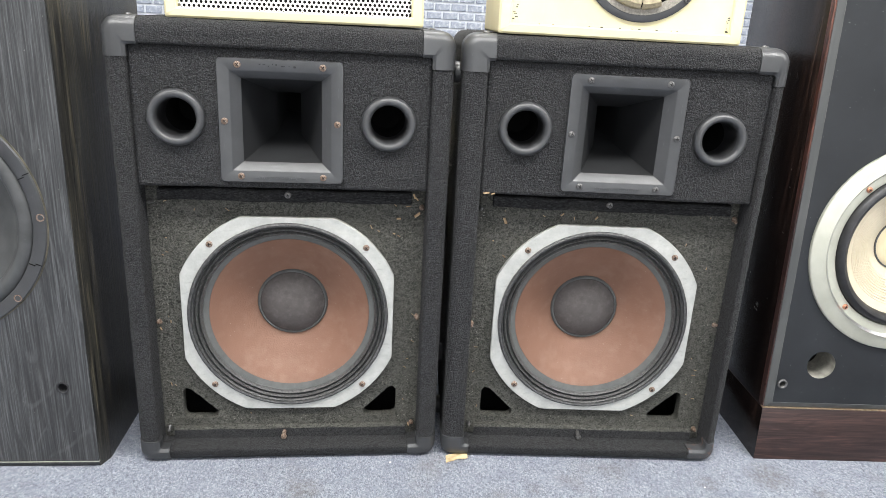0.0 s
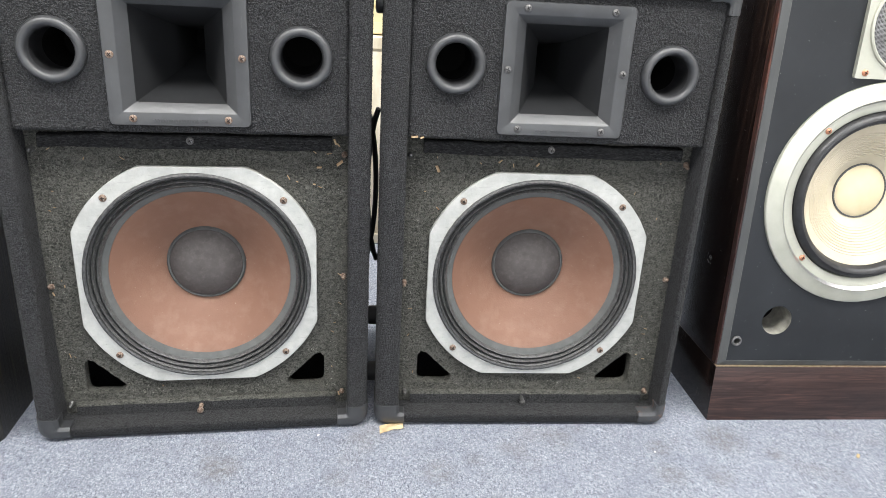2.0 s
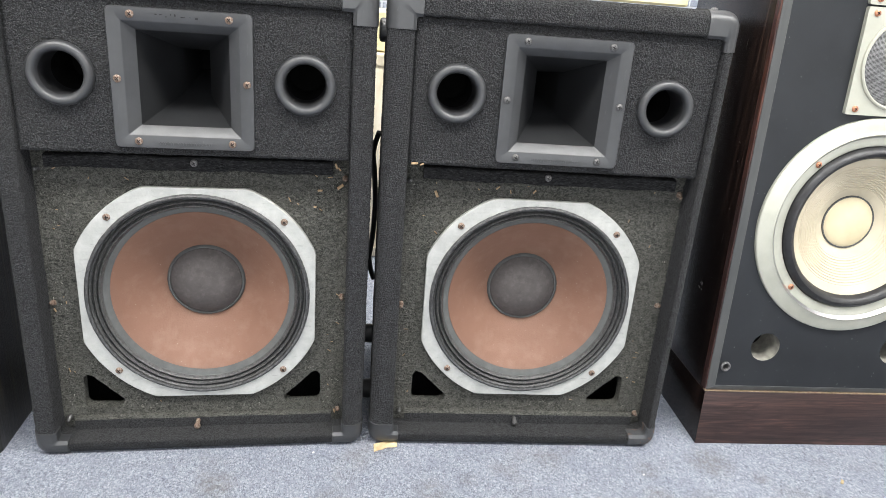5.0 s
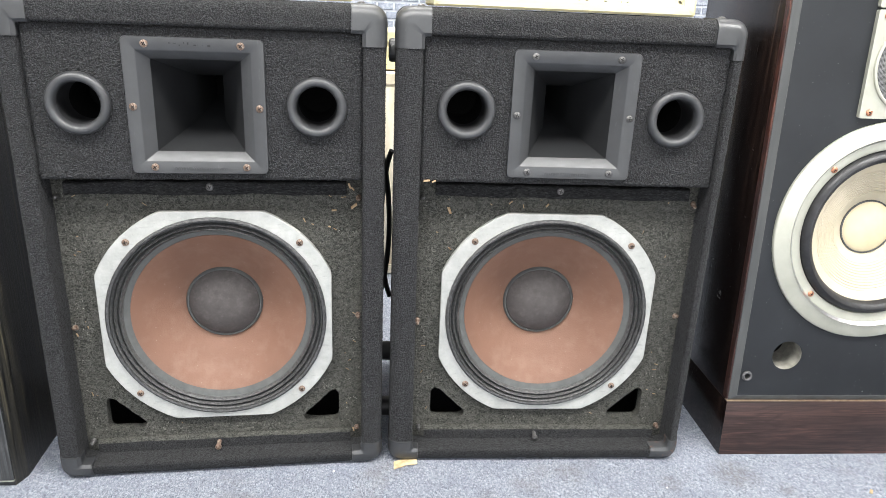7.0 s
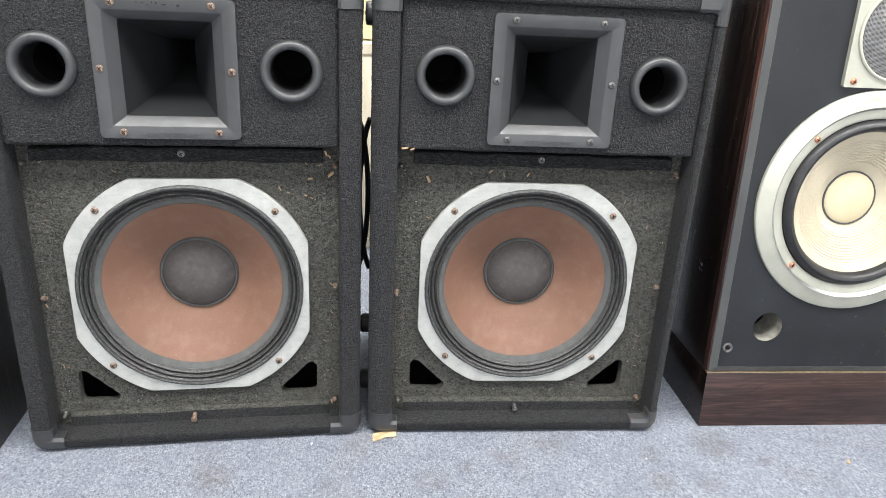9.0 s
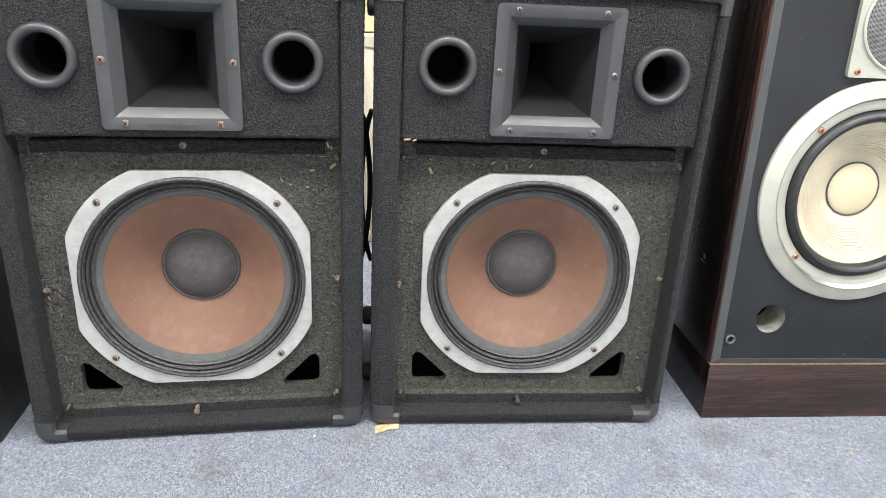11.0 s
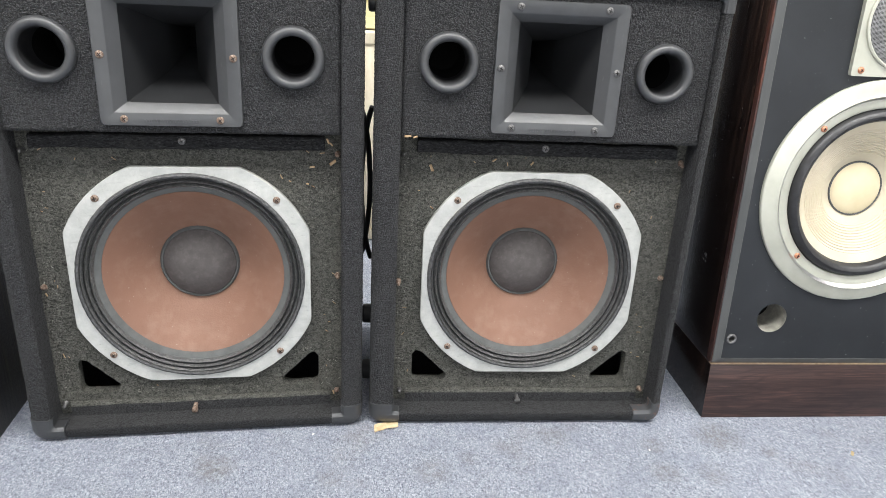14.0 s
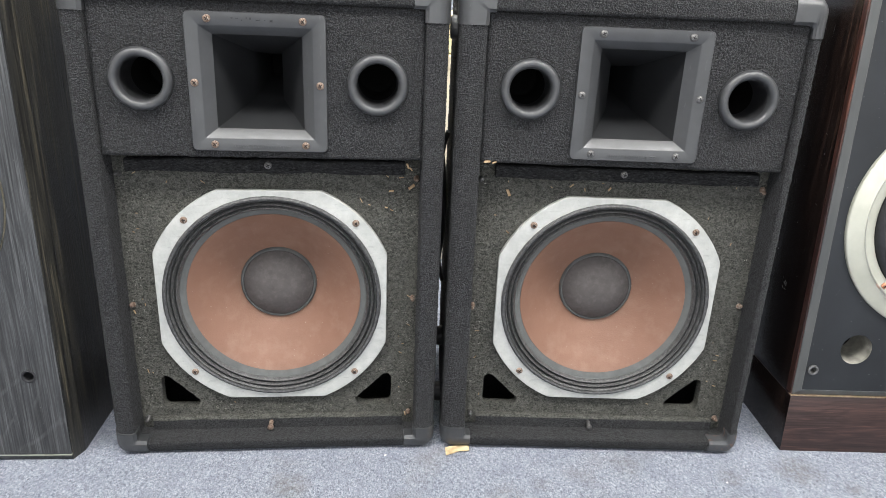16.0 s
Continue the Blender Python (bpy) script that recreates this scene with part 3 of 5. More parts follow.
def stage_speaker(m, label, pc, out_l, out_r, in_l, in_r, screw_mat, cap_mat, seed, top_x, bottom_x, bottom_mat, glue, view_fit):
    """Felt-covered two-way cabinet: horn panel above, open woofer baffle below, a rim all round."""
    t = thing("stage_loudspeaker", m, label, "loudspeaker", "pair of stage loudspeakers")
    rnd = random.Random(seed)
    in_b, in_t = 0.0235, 0.7105
    R = 0.017
    # rim profile: (how far in, y); "w" counts from the inner edge
    prof = [("d", 0.02, BACK), ("d", 0.006, BACK - 0.006), ("d", 0.0, BACK - 0.02), ("d", 0.0, 0.2), ("d", 0.0, 0.10)]
    prof += [("d", 0.0, 0.10 - 0.003 * i) for i in range(1, 38)]
    prof += [("d", R * (1 - math.cos(radians(a))), RIM_Y + R * (1 - math.sin(radians(a)))) for a in range(0, 91, 4)]
    prof += [("f", u, RIM_Y) for u in [i / 12 for i in range(1, 12)]]
    prof += [("w", 0.005, RIM_Y), ("w", 0.0034, RIM_Y + 0.0004), ("w", 0.0015, RIM_Y + 0.0015), ("w", 0.0004, RIM_Y + 0.0034), ("w", 0.0, RIM_Y + 0.005)]
    prof += [("w", 0.0, RIM_Y + 0.005 + 0.0024 * i) for i in range(1, 30)]
    bm = bmesh.new()
    loops = []

    def rect_at(kind, d, y):
        if kind == "d":
            return out_l + d, out_r - d, d * (1.4 if y < 0.09 else 1.0), TOP - d, 0.022 - d
        return in_l - d, in_r + d, in_b - d, in_t + d, 0.006

    for kind, d, y in prof:
        if kind == "f":
            p, q = rect_at("d", R, y), rect_at("w", 0.005, y)
            l, r, b, tt, rad = (a + (c - a) * d for a, c in zip(p, q))
        else:
            l, r, b, tt, rad = rect_at(kind, d, y)
        loops.append([(x, y, max(z, 0.0012)) for x, z in rounded_rect(l, r, b, tt, rad, 360, 540, 4)])
    bridge(bm, loops, cap_start=True)
    fuzz(part("cabinet", bm, COVER, t), PEBBLE, seed, lambda p: (p[:, 2] > 0.003) * 1.0)

    # horn panel with openings for two ports and the horn
    bm = bmesh.new()
    lower = [(in_l + (in_r - in_l) * i / 60, 0.4995 + 0.0012 * noise.noise((i * 0.9, seed, 0)) + 0.0008 * rnd.random()) for i in range(61)]
    plate(bm, lower + [(in_r, 0.7115), (in_l, 0.7115)], [circle(*c, 0.034) for c in pc] + [rounded_rect(-0.084, 0.084, 0.517, 0.687, 0.003)], -0.0145, 0.028)
    part("horn_panel", bm, COVER, t, smooth=False)

    def panel_cut(x, z):
        cut = (np.abs(x) < 0.0845) & (np.abs(z - 0.602) < 0.0855)
        for cx, cz in pc:
            cut |= np.hypot(x - cx, z - cz) < 0.035
        return cut

    fuzz(felt_sheet("felt_cover", in_l + 0.001, in_r - 0.001, 0.4975, 0.7095, -0.018, 0.0010, panel_cut, t, COVER), PEBBLE, seed + 5)

    # horn: flange, sloping lip, flare, throat
    horn_bm = bmesh.new()
    hz = 0.602
    loops = []
    for hx, hh, y, rad in ((0.0925, 0.0925, -0.0175, 0.006), (0.094, 0.094, -0.0185, 0.007), (0.094, 0.094, -0.0212, 0.007), (0.0932, 0.0932, -0.0225, 0.0065),
                           (0.0762, 0.0768, -0.0225, 0.001), (0.0750, 0.0756, -0.0217, 0.001), (0.0602, 0.0640, -0.0075, 0.001)):
        loops.append([(x, y, z) for x, z in rounded_rect(-hx, hx, hz - hh, hz + hh, rad, 1, 1, 3)])
    bridge(horn_bm, loops)
    horn = part("horn", horn_bm, PLASTIC, t, "grey moulded horn flange with a square mouth")
    bm = bmesh.new()
    loops = []
    for hx, hh, y, rad in ((0.0603, 0.0641, -0.0080, 0.0006), (0.0596, 0.0634, -0.0055, 0.0010), (0.0210, 0.0345, 0.088, 0.0014), (0.0195, 0.0315, 0.12, 0.0014), (0.0175, 0.0245, 0.18, 0.0014), (0.015, 0.017, 0.25, 0.0014)):
        loops.append([(x, y, z) for x, z in rounded_rect(-hx, hx, hz - hh, hz + hh, rad, 1, 1, 2)])
    bridge(bm, loops, cap_end=True)
    # throat's end is black, painting in the dark of its depth
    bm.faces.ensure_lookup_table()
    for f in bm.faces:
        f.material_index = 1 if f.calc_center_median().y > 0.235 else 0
    part("flare", bm, (HORN_IN, DARK), horn, "tapering horn throat, its depth shade painted dark")
    bm = bmesh.new()
    x = -0.037
    for i in range(21):  # moulded maker's line, as plain raised bars
        w = (0.0022, 0.0028, 0.0018)[i % 3]
        if i not in (6, 17):
            box(bm, x, x + w, -0.0239, -0.0223, 0.5133, 0.5168)
        x += w + 0.0012
    tagged(part("moulded_line", bm, PLASTIC, horn), kind="stuff")
    if glue:
        bm = bmesh.new()
        for i in range(9):
            gx, gz, gl = -0.031 + 0.0062 * i + rnd.uniform(-0.001, 0.001), 0.6855 + rnd.uniform(-0.003, 0.003), rnd.uniform(0.001, 0.004)
            box(bm, gx, gx + gl, -0.0227, -0.0223, gz, gz + rnd.uniform(0.0006, 0.003))
        part("glue_marks", bm, HORN_IN, horn, "dark glue marks of a lost badge")
    for sx, sz in ((-0.063, 0.0845), (0.063, 0.0845), (-0.0848, 0.0), (0.0848, 0.0), (-0.063, -0.0845), (0.063, -0.0845)):
        screw(horn, sx, -0.0222, hz + sz, 0.0053, screw_mat, turn=rnd.uniform(0, 90))

    for cx, cz in pc:
        bm = bmesh.new()
        revolve(bm, [(0.0425, -0.0175), (0.0432, -0.020), (0.0425, -0.0245), (0.0395, -0.0285), (0.036, -0.0297), (0.0325, -0.0285), (0.0298, -0.0245), (0.0288, -0.018)], 48, cx, cz)
        revolve(bm, [(0.0288, -0.018), (0.0284, 0.0), (0.0280, 0.030)], 48, cx, cz, mat=1)
        # deep part is black: the tube's unlit depth is painted in
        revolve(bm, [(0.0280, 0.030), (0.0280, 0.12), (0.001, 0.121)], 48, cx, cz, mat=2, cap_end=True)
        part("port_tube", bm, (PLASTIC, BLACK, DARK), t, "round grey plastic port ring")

    # woofer baffle with its round cut-out and two corner ports
    def tri(s):
        o, i_, b, tt, r = 0.192, 0.130, 0.050, 0.1125, 0.009
        pts = [(o, b + r), (o - r * 0.3, b + r * 0.3), (o - r, b), (i_ + 0.012, b), (i_ + 0.004, b + 0.004), (i_, b + 0.012), (i_ + 0.002, b + 0.0165), (o - 0.015, tt - 0.002), (o - 0.006, tt), (o, tt - 0.007)]
        return [(s * x, z) for x, z in pts]

    bm = bmesh.new()
    plate(bm, [(in_l - 0.010, 0.01), (in_r + 0.010, 0.01), (in_r + 0.010, 0.51), (in_l - 0.010, 0.51)], [circle(0.0, 0.2555, 0.176, 64), tri(-1), tri(1)], 0.0358, 0.055)
    board = part("woofer_baffle", bm, BAFFLE, t, "dusty dark felt woofer baffle with triangular ports", smooth=False)
    board.matrix_local = view_fit

    def inside(loop, x, z):
        odd = np.zeros(len(x), bool)
        for (ax, az), (bx, bz) in zip(loop, loop[1:] + loop[:1]):
            cross = ((az > z) != (bz > z)) & (x < (bx - ax) * (z - az) / (bz - az + 1e-12) + ax)
            odd ^= cross
        return odd

    def baffle_cut(x, z):
        return (np.hypot(x, z - 0.2555) < 0.1765) | inside(tri(-1), x, z) | inside(tri(1), x, z)

    board_felt = felt_sheet("baffle_felt", in_l - 0.009, in_r + 0.009, 0.01, 0.505, 0.035, 0.0014, baffle_cut, t, BAFFLE, 0.0, (tri(-1), tri(1)))
    board_felt.matrix_local = view_fit
    fuzz(board_felt, [(0.0011, 340), (0.0009, 170), (0.0008, 45)], seed + 9, None)

    # batten under the horn panel and ledge at the foot, both ragged
    def batten(name, x0, x1, outline, sag, seed_, mat=COVER):
        """A felt strip along x with the given (y, z) outline."""
        pts = []
        for (ya, za), (yb, zb) in zip(outline, outline[1:]):
            n = max(1, int(math.hypot(yb - ya, zb - za) / 0.0018))
            pts += [(ya + (yb - ya) * i / n, za + (zb - za) * i / n) for i in range(n)]
        pts.append(outline[-1])
        bm = bmesh.new()
        n = int((x1 - x0) / 0.0018)
        bridge(bm, [[(x0 + (x1 - x0) * i / n, y, z + sag * noise.noise((i * 0.03, seed_, z * 30))) for y, z in pts] for i in range(n + 1)], closed=False)
        for x in (x0, x1):
            bm.faces.new([bm.verts.new((x, y, z)) for y, z in outline])
        fuzz(part(name, bm, mat, t), [(0.0008, 500), (0.0004, 250), (0.0006, 50)], seed_)

    # upper batten takes the felt with shade in its colour
    batten("upper_batten", -0.198, 0.206, [(0.021, 0.4722), (0.004, 0.4702), (0.0005, 0.4712), (-0.001, 0.4740), (0.0005, 0.4880), (0.003, 0.4900), (0.020, 0.4900)], 0.003, seed + 1, SHADED_FELT)
    batten("lower_ledge", -0.203, 0.211, [(0.011, 0.004), (0.011, 0.0405), (0.0113, 0.0412)], 0.001, seed + 2)
    batten("ledge_top", -0.203, 0.211, [(0.0113, 0.0412), (0.0116, 0.0428), (0.0130, 0.0446), (0.0150, 0.0453), (0.0215, 0.0458)], 0.001, seed + 2, BAFFLE)

    # plastic corners, wrapping the rim
    for sx, sz in ((-1, 1), (1, 1), (-1, -1), (1, -1)):
        X = out_l if sx < 0 else out_r
        Z = TOP if sz > 0 else 0.0015
        wx = (in_l - out_l) if sx < 0 else (out_r - in_r)
        wz = (TOP - in_t) if sz > 0 else in_b
        ax, az = (0.050, 0.056) if sz > 0 else (0.050, 0.041)
        rows = []
        steps = [(0.0, 0.0, 0.030, 1, 0), (0.0, 0.0, RIM_Y + R, 1, 0)]
        steps += [(R * (1 - math.cos(radians(a))), R * (1 - math.cos(radians(a))), RIM_Y + R * (1 - math.sin(radians(a))), math.cos(radians(a)), math.sin(radians(a))) for a in (15, 30, 45, 60, 75, 90)]
        steps += [(wx - 0.003, wz - 0.003, RIM_Y, 0, 1), (wx, wz, RIM_Y + 0.003, -1, 0.3), (wx, wz, RIM_Y + 0.022, -1, 0)]
        for dx, dz, y, nd, ny in steps:
            row = []
            rad = max(0.024 - min(dx, dz), 0.003)
            lift = 0.0018
            ex, ez = dx - nd * lift, dz - nd * lift
            yy = y - ny * lift
            cx_, cz_ = ex + rad, ez + rad
            row.append((ex + nd * 0.003, az, yy + ny * 0.003))
            row += [(ex, az - 0.0005, yy), (ex, (az + cz_) / 2, yy)]
            for i in range(7):
                a = radians(90 * i / 6)
                row.append((cx_ - rad * math.cos(a), cz_ - rad * math.sin(a), yy))
            row += [((ax + cx_) / 2, ez, yy), (ax - 0.0005, ez, yy), (ax, ez + nd * 0.003, yy + ny * 0.003)]
            rows.append([(X - sx * u, y_, max(Z - sz * w, 0.0003)) for u, w, y_ in row])
        bm = bmesh.new()
        bridge(bm, rows, closed=False)
        part("corner_cap", bm, WORN_CAP if (sx, sz) == (1, -1) and cap_mat is WORN_CAP else PLASTIC, t, "dark grey plastic corner protector")
        if sz > 0:
            bm = bmesh.new()
            revolve(bm, [(0.0055, 0.001), (0.0053, -0.0012), (0.0035, -0.0026), (0.0005, -0.003)], 12, cap_end=True)
            bm.transform(Matrix.Translation((X - sx * 0.035, 0.0, TOP + 0.0018)) @ Matrix.Rotation(radians(-90), 4, "X"))
            part("rivet", bm, STEEL, t)

    # woofer
    wz = 0.2555
    bm = bmesh.new()

    def flat_round(R_, flat, y, n=160):
        out = []
        for i in range(n):
            a = 2 * math.pi * (i + 0.5) / n
            r = min(R_, flat / max(abs(math.cos(a)), abs(math.sin(a))))
            out.append((r * math.cos(a), y, wz + r * math.sin(a)))
        return out

    bridge(bm, [flat_round(0.1975, 0.1815, 0.0355), flat_round(0.1978, 0.1818, 0.0275), flat_round(0.1968, 0.1808, 0.0262), flat_round(0.1722, 0.3, 0.0262), flat_round(0.1710, 0.3, 0.0275), flat_round(0.1710, 0.3, 0.045)])
    woofer = part("woofer", bm, CAST, t, "large woofer with a worn pale metal frame and orange-brown paper cone")
    woofer.matrix_local = view_fit
    bm = bmesh.new()
    revolve(bm, [(0.1728, 0.0268), (0.1722, 0.0232), (0.1695, 0.0215), (0.1668, 0.0225), (0.1660, 0.0290)], 420, 0, wz, wob=0.0007, ragged=31)
    part("gasket", bm, SURROUND, woofer, "cracked black gasket ring")
    bm = bmesh.new()
    revolve(bm, [(0.1675, 0.029), (0.1655, 0.0250), (0.1637, 0.0270), (0.1622, 0.0325), (0.1605, 0.0285), (0.1587, 0.0262), (0.1570, 0.0290), (0.1555, 0.0345), (0.1538, 0.0310), (0.1520, 0.0290), (0.1502, 0.0310), (0.1485, 0.0350)], 180, 0, wz, wob=0.0003)
    part("surround", bm, SURROUND, woofer, "pleated black cloth surround")
    bm = bmesh.new()
    revolve(bm, [(0.1490, 0.0345), (0.1478, 0.0368), (0.1460, 0.0372), (0.1385, 0.0428)], 120, 0, wz)
    part("cone_edge", bm, EDGE, woofer, "dusty grey cone edge")
    bm = bmesh.new()
    revolve(bm, [(0.1394, 0.0428), (0.1388, 0.0416), (0.1375, 0.0424), (0.120, 0.0575), (0.100, 0.0735), (0.082, 0.0870), (0.070, 0.0955), (0.0625, 0.1000), (0.057, 0.103)], 96, 0, wz)
    part("cone", bm, CONE, woofer, "orange-brown paper cone")
    bm = bmesh.new()
    revolve(bm, [(0.0640, 0.1005), (0.0630, 0.0968), (0.0606, 0.0945), (0.0590, 0.0952), (0.0584, 0.0975)], 96, 0, wz, wob=0.0004)
    part("cap_ring", bm, EDGE, woofer, "grey bead of dried glue round the cap")
    bm = bmesh.new()
    revolve(bm, [(0.0590, 0.0985), (0.0584, 0.0960), (0.0568, 0.0945), (0.0500, 0.0890), (0.0405, 0.0838), (0.0290, 0.0800), (0.0145, 0.0778), (0.0006, 0.0770)], 72, 0, wz, cap_end=True)
    part("dust_cap", bm, CAP, woofer, "domed grey dust cap")
    for sx in (-1, 1):
        for sz in (-1, 1):
            screw(woofer, sx * 0.1308 + 0.0014 * sz, 0.0262, wz + sz * 0.1318 - 0.0014 * sx, 0.0056, RUST, turn=rnd.uniform(0, 90))

    # grille fixings
    screw(t, top_x, -0.0010, 0.4830, 0.0055, STEEL, "grille_screw", rnd.uniform(0, 90))
    bm = bmesh.new()
    revolve(bm, [(0.0036, 0.002), (0.0036, -0.009), (0.0050, -0.0095), (0.0050, -0.0135), (0.003, -0.015)], 12, cap_end=True)
    bm.transform(Matrix.Translation((bottom_x, 0.010, 0.035)) @ Matrix.Rotation(radians(12), 4, "X"))
    part("grille_bolt", bm, bottom_mat, t, "bent bolt stub")
    for gx, gz, mt in ((in_l + 0.008, 0.463, STEEL), (in_r - 0.007, 0.462, RUST), (in_l + 0.006, 0.250, RUST), (in_r - 0.006, 0.262, RUST), (in_l + 0.011, 0.043, STEEL), (in_r - 0.009, 0.046, RUST)):
        bm = bmesh.new()
        revolve(bm, [(0.0042, 0.002), (0.0046, -0.003), (0.0030, -0.005), (0.0028, -0.0105), (0.0012, -0.012)], 9, cap_end=True, wob=0.0012)
        bm.transform(Matrix.Translation((gx + rnd.uniform(-0.002, 0.002), 0.034, gz)) @ Matrix.Rotation(rnd.uniform(-0.4, 0.4), 4, "X"))
        part("grille_stud", bm, mt, t).matrix_local = Matrix.Translation((0, -0.0148, 0))

    # side fittings
    for sx, X in ((-1, out_l), (1, out_r)):
        bm = bmesh.new()
        kl = 0.011 if sx < 0 else 0.004
        revolve(bm, [(0.017, 0.002), (0.0175, -0.6 * kl), (0.016, -0.9 * kl), (0.010, -kl), (0.002, -kl)], 24, cap_end=True)
        bm.transform(Matrix.Translation((X, 0.045, 0.684)) @ Matrix.Rotation(radians(90 * sx), 4, "Z"))
        part("side_knob", bm, PLASTIC, t, "round grey plastic side knob")
        bm = bmesh.new()
        pts = []
        for i in range(17):
            u = i / 16
            bow = math.sin(math.pi * u) ** 0.7
            pts.append((X + sx * (0.004 + 0.017 * bow), 0.15, 0.510 - 0.27 * u))
        tube(bm, pts, 0.0045, 8, 3.0)
        part("strap_handle", bm, BLACK, t, "bowed black rubber strap handle")
    for y_, z_ in ((0.13, 0.135), (0.10, 0.035)):
        bm = bmesh.new()
        revolve(bm, [(0.018, 0.002), (0.0175, -0.014), (0.014, -0.017), (0.002, -0.017)], 20, cap_end=True)
        bm.transform(Matrix.Translation((out_l, y_, z_)) @ Matrix.Rotation(radians(-90), 4, "Z"))
        part("side_foot", bm, BLACK, t, "black rubber side foot")
    return t


A_POSE = pose(0, 0, 0)
A_VIEW_FIT = Matrix.Translation((0.0027, -0.0146, 0.0103)) @ Matrix.Scale(0.986, 4)  # woofer boards shifted and scaled about the camera eye to fit its view
B_VIEW_FIT = Matrix.Translation((-0.0037, -0.0147, 0.0103)) @ Matrix.Scale(0.986, 4)
B_POSE = pose(0.541, -0.0208, 0, 0, 0, math.degrees(-0.0815))
stage_speaker(A_POSE, "black felt-covered stage loudspeaker, grille missing, rusty screws, on carpet", ((-0.156, 0.605), (0.1645, 0.605)), -0.2535, 0.2630, -0.2215, 0.2305, RUST, PLASTIC, 3, 0.0054, -0.010, RUST, True, A_VIEW_FIT)
stage_speaker(B_POSE, "black felt-covered stage loudspeaker, grille missing, steel screws, slightly turned", ((-0.159, 0.6065), (0.156, 0.603)), -0.2640, 0.2465, -0.225, 0.229, STEEL, WORN_CAP, 8, -0.003, -0.006, STEEL, False, B_VIEW_FIT)


def debris(name, m, label, n, zones, seed, mat=None, fine=1.0):
    """Slivers of straw and lint caught on the felt."""
    rnd = random.Random(seed)
    bm = bmesh.new()
    for i in range(n):
        x0, x1, z0, z1 = zones[i % len(zones)]
        x, z = rnd.uniform(x0, x1), rnd.uniform(z0, z1)
        ln, w, a = fine * rnd.uniform(0.0012, 0.0040), fine * rnd.uniform(0.0003, 0.0007), rnd.uniform(0, math.pi)
        if math.hypot(x, z - 0.2555) < 0.2 or (0.126 < abs(x) < 0.195 and 0.046 < z < 0.116):
            continue
        c = [bmesh.ops.create_cube(bm, size=1.0)["verts"]]
        mm = Matrix.Translation((x, 0.0343, z)) @ Matrix.Rotation(a, 4, "Y") @ Matrix.Diagonal((2 * ln, 0.0006, 2 * w, 1))
        for v in c[0]:
            v.co = mm @ v.co
    ob = part(name, bm, mat or STRAW, smooth=False)
    ob.matrix_world = m
    return tagged(ob, label, "debris", kind="stuff")


ZONES = [(-0.21, -0.17, 0.36, 0.47), (0.15, 0.225, 0.36, 0.47), (-0.21, -0.196, 0.05, 0.30), (0.196, 0.22, 0.05, 0.30), (-0.12, 0.12, 0.055, 0.068), (0.205, 0.22, 0.08, 0.20), (-0.18, 0.1, 0.445, 0.468)]
debris("straw_debris", A_POSE @ A_VIEW_FIT, "fine straw slivers stuck to the dusty baffle", 24, ZONES, 4)
debris("straw_debris", B_POSE @ B_VIEW_FIT, "fine straw slivers stuck to the dusty baffle", 18, ZONES, 9)
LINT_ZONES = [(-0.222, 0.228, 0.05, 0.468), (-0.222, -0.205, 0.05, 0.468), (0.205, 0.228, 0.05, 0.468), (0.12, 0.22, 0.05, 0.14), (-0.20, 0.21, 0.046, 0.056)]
debris("lint", A_POSE @ A_VIEW_FIT, "fine pale lint caught on the dusty baffle", 200, LINT_ZONES, 14, LINT, 0.5)
debris("lint", B_POSE @ B_VIEW_FIT, "fine pale lint caught on the dusty baffle", 120, LINT_ZONES, 19, LINT, 0.5)


def chip(m, x, z, ln, w, a, y=0.0335):
    ln, w = 0.62 * ln, 0.75 * w
    bm = bmesh.new()
    box(bm, -ln / 2, ln / 2, -0.0009, 0.0012, -w / 2, w / 2, 0.0004, 1)
    for v in bm.verts:
        v.co.z += 0.25 * w * math.sin(v.co.x * 300)
    ob = part("wood_chip", bm, STRAW)
    ob.matrix_world = m @ pose(x, y, z, 0, a, 0)
    tagged(ob, "pale splinter of wood stuck to the felt baffle", "wood chip", "wood chips")


for cm, x, z, ln, w, a in ((A_POSE @ A_VIEW_FIT, 0.187, 0.437, 0.012, 0.004, 10), (A_POSE @ A_VIEW_FIT, 0.2185, 0.444, 0.018, 0.006, -25), (A_POSE @ A_VIEW_FIT, 0.1404, 0.421, 0.013, 0.002, 70), (A_POSE @ A_VIEW_FIT, 0.1795, 0.410, 0.007, 0.003, 20),
                           (B_POSE @ B_VIEW_FIT, -0.173, 0.4385, 0.018, 0.006, 80), (B_POSE @ B_VIEW_FIT, -0.0741, 0.4538, 0.012, 0.003, -30), (B_POSE @ B_VIEW_FIT, -0.0135, 0.4502, 0.011, 0.0035, -40), (B_POSE @ B_VIEW_FIT, -0.0526, 0.4479, 0.010, 0.002, 85)):
    chip(cm, x, z, ln, w, a)
for cm, x, z, ln, w, a, y in ((B_POSE, -0.214, 0.4995, 0.016, 0.004, 4, -0.0195), (B_POSE, -0.203, 0.4985, 0.010, 0.003, -12, -0.0190), (A_POSE, 0.211, 0.484, 0.014, 0.004, 80, 0.004), (A_POSE, 0.216, 0.478, 0.010, 0.003, 60, 0.010),
                              (A_POSE, 0.2165, 0.0420, 0.012, 0.003, 85, 0.018), (A_POSE, -0.214, 0.238, 0.010, 0.0025, 75, 0.018)):
    chip(cm, x, z, ln, w, a, y)


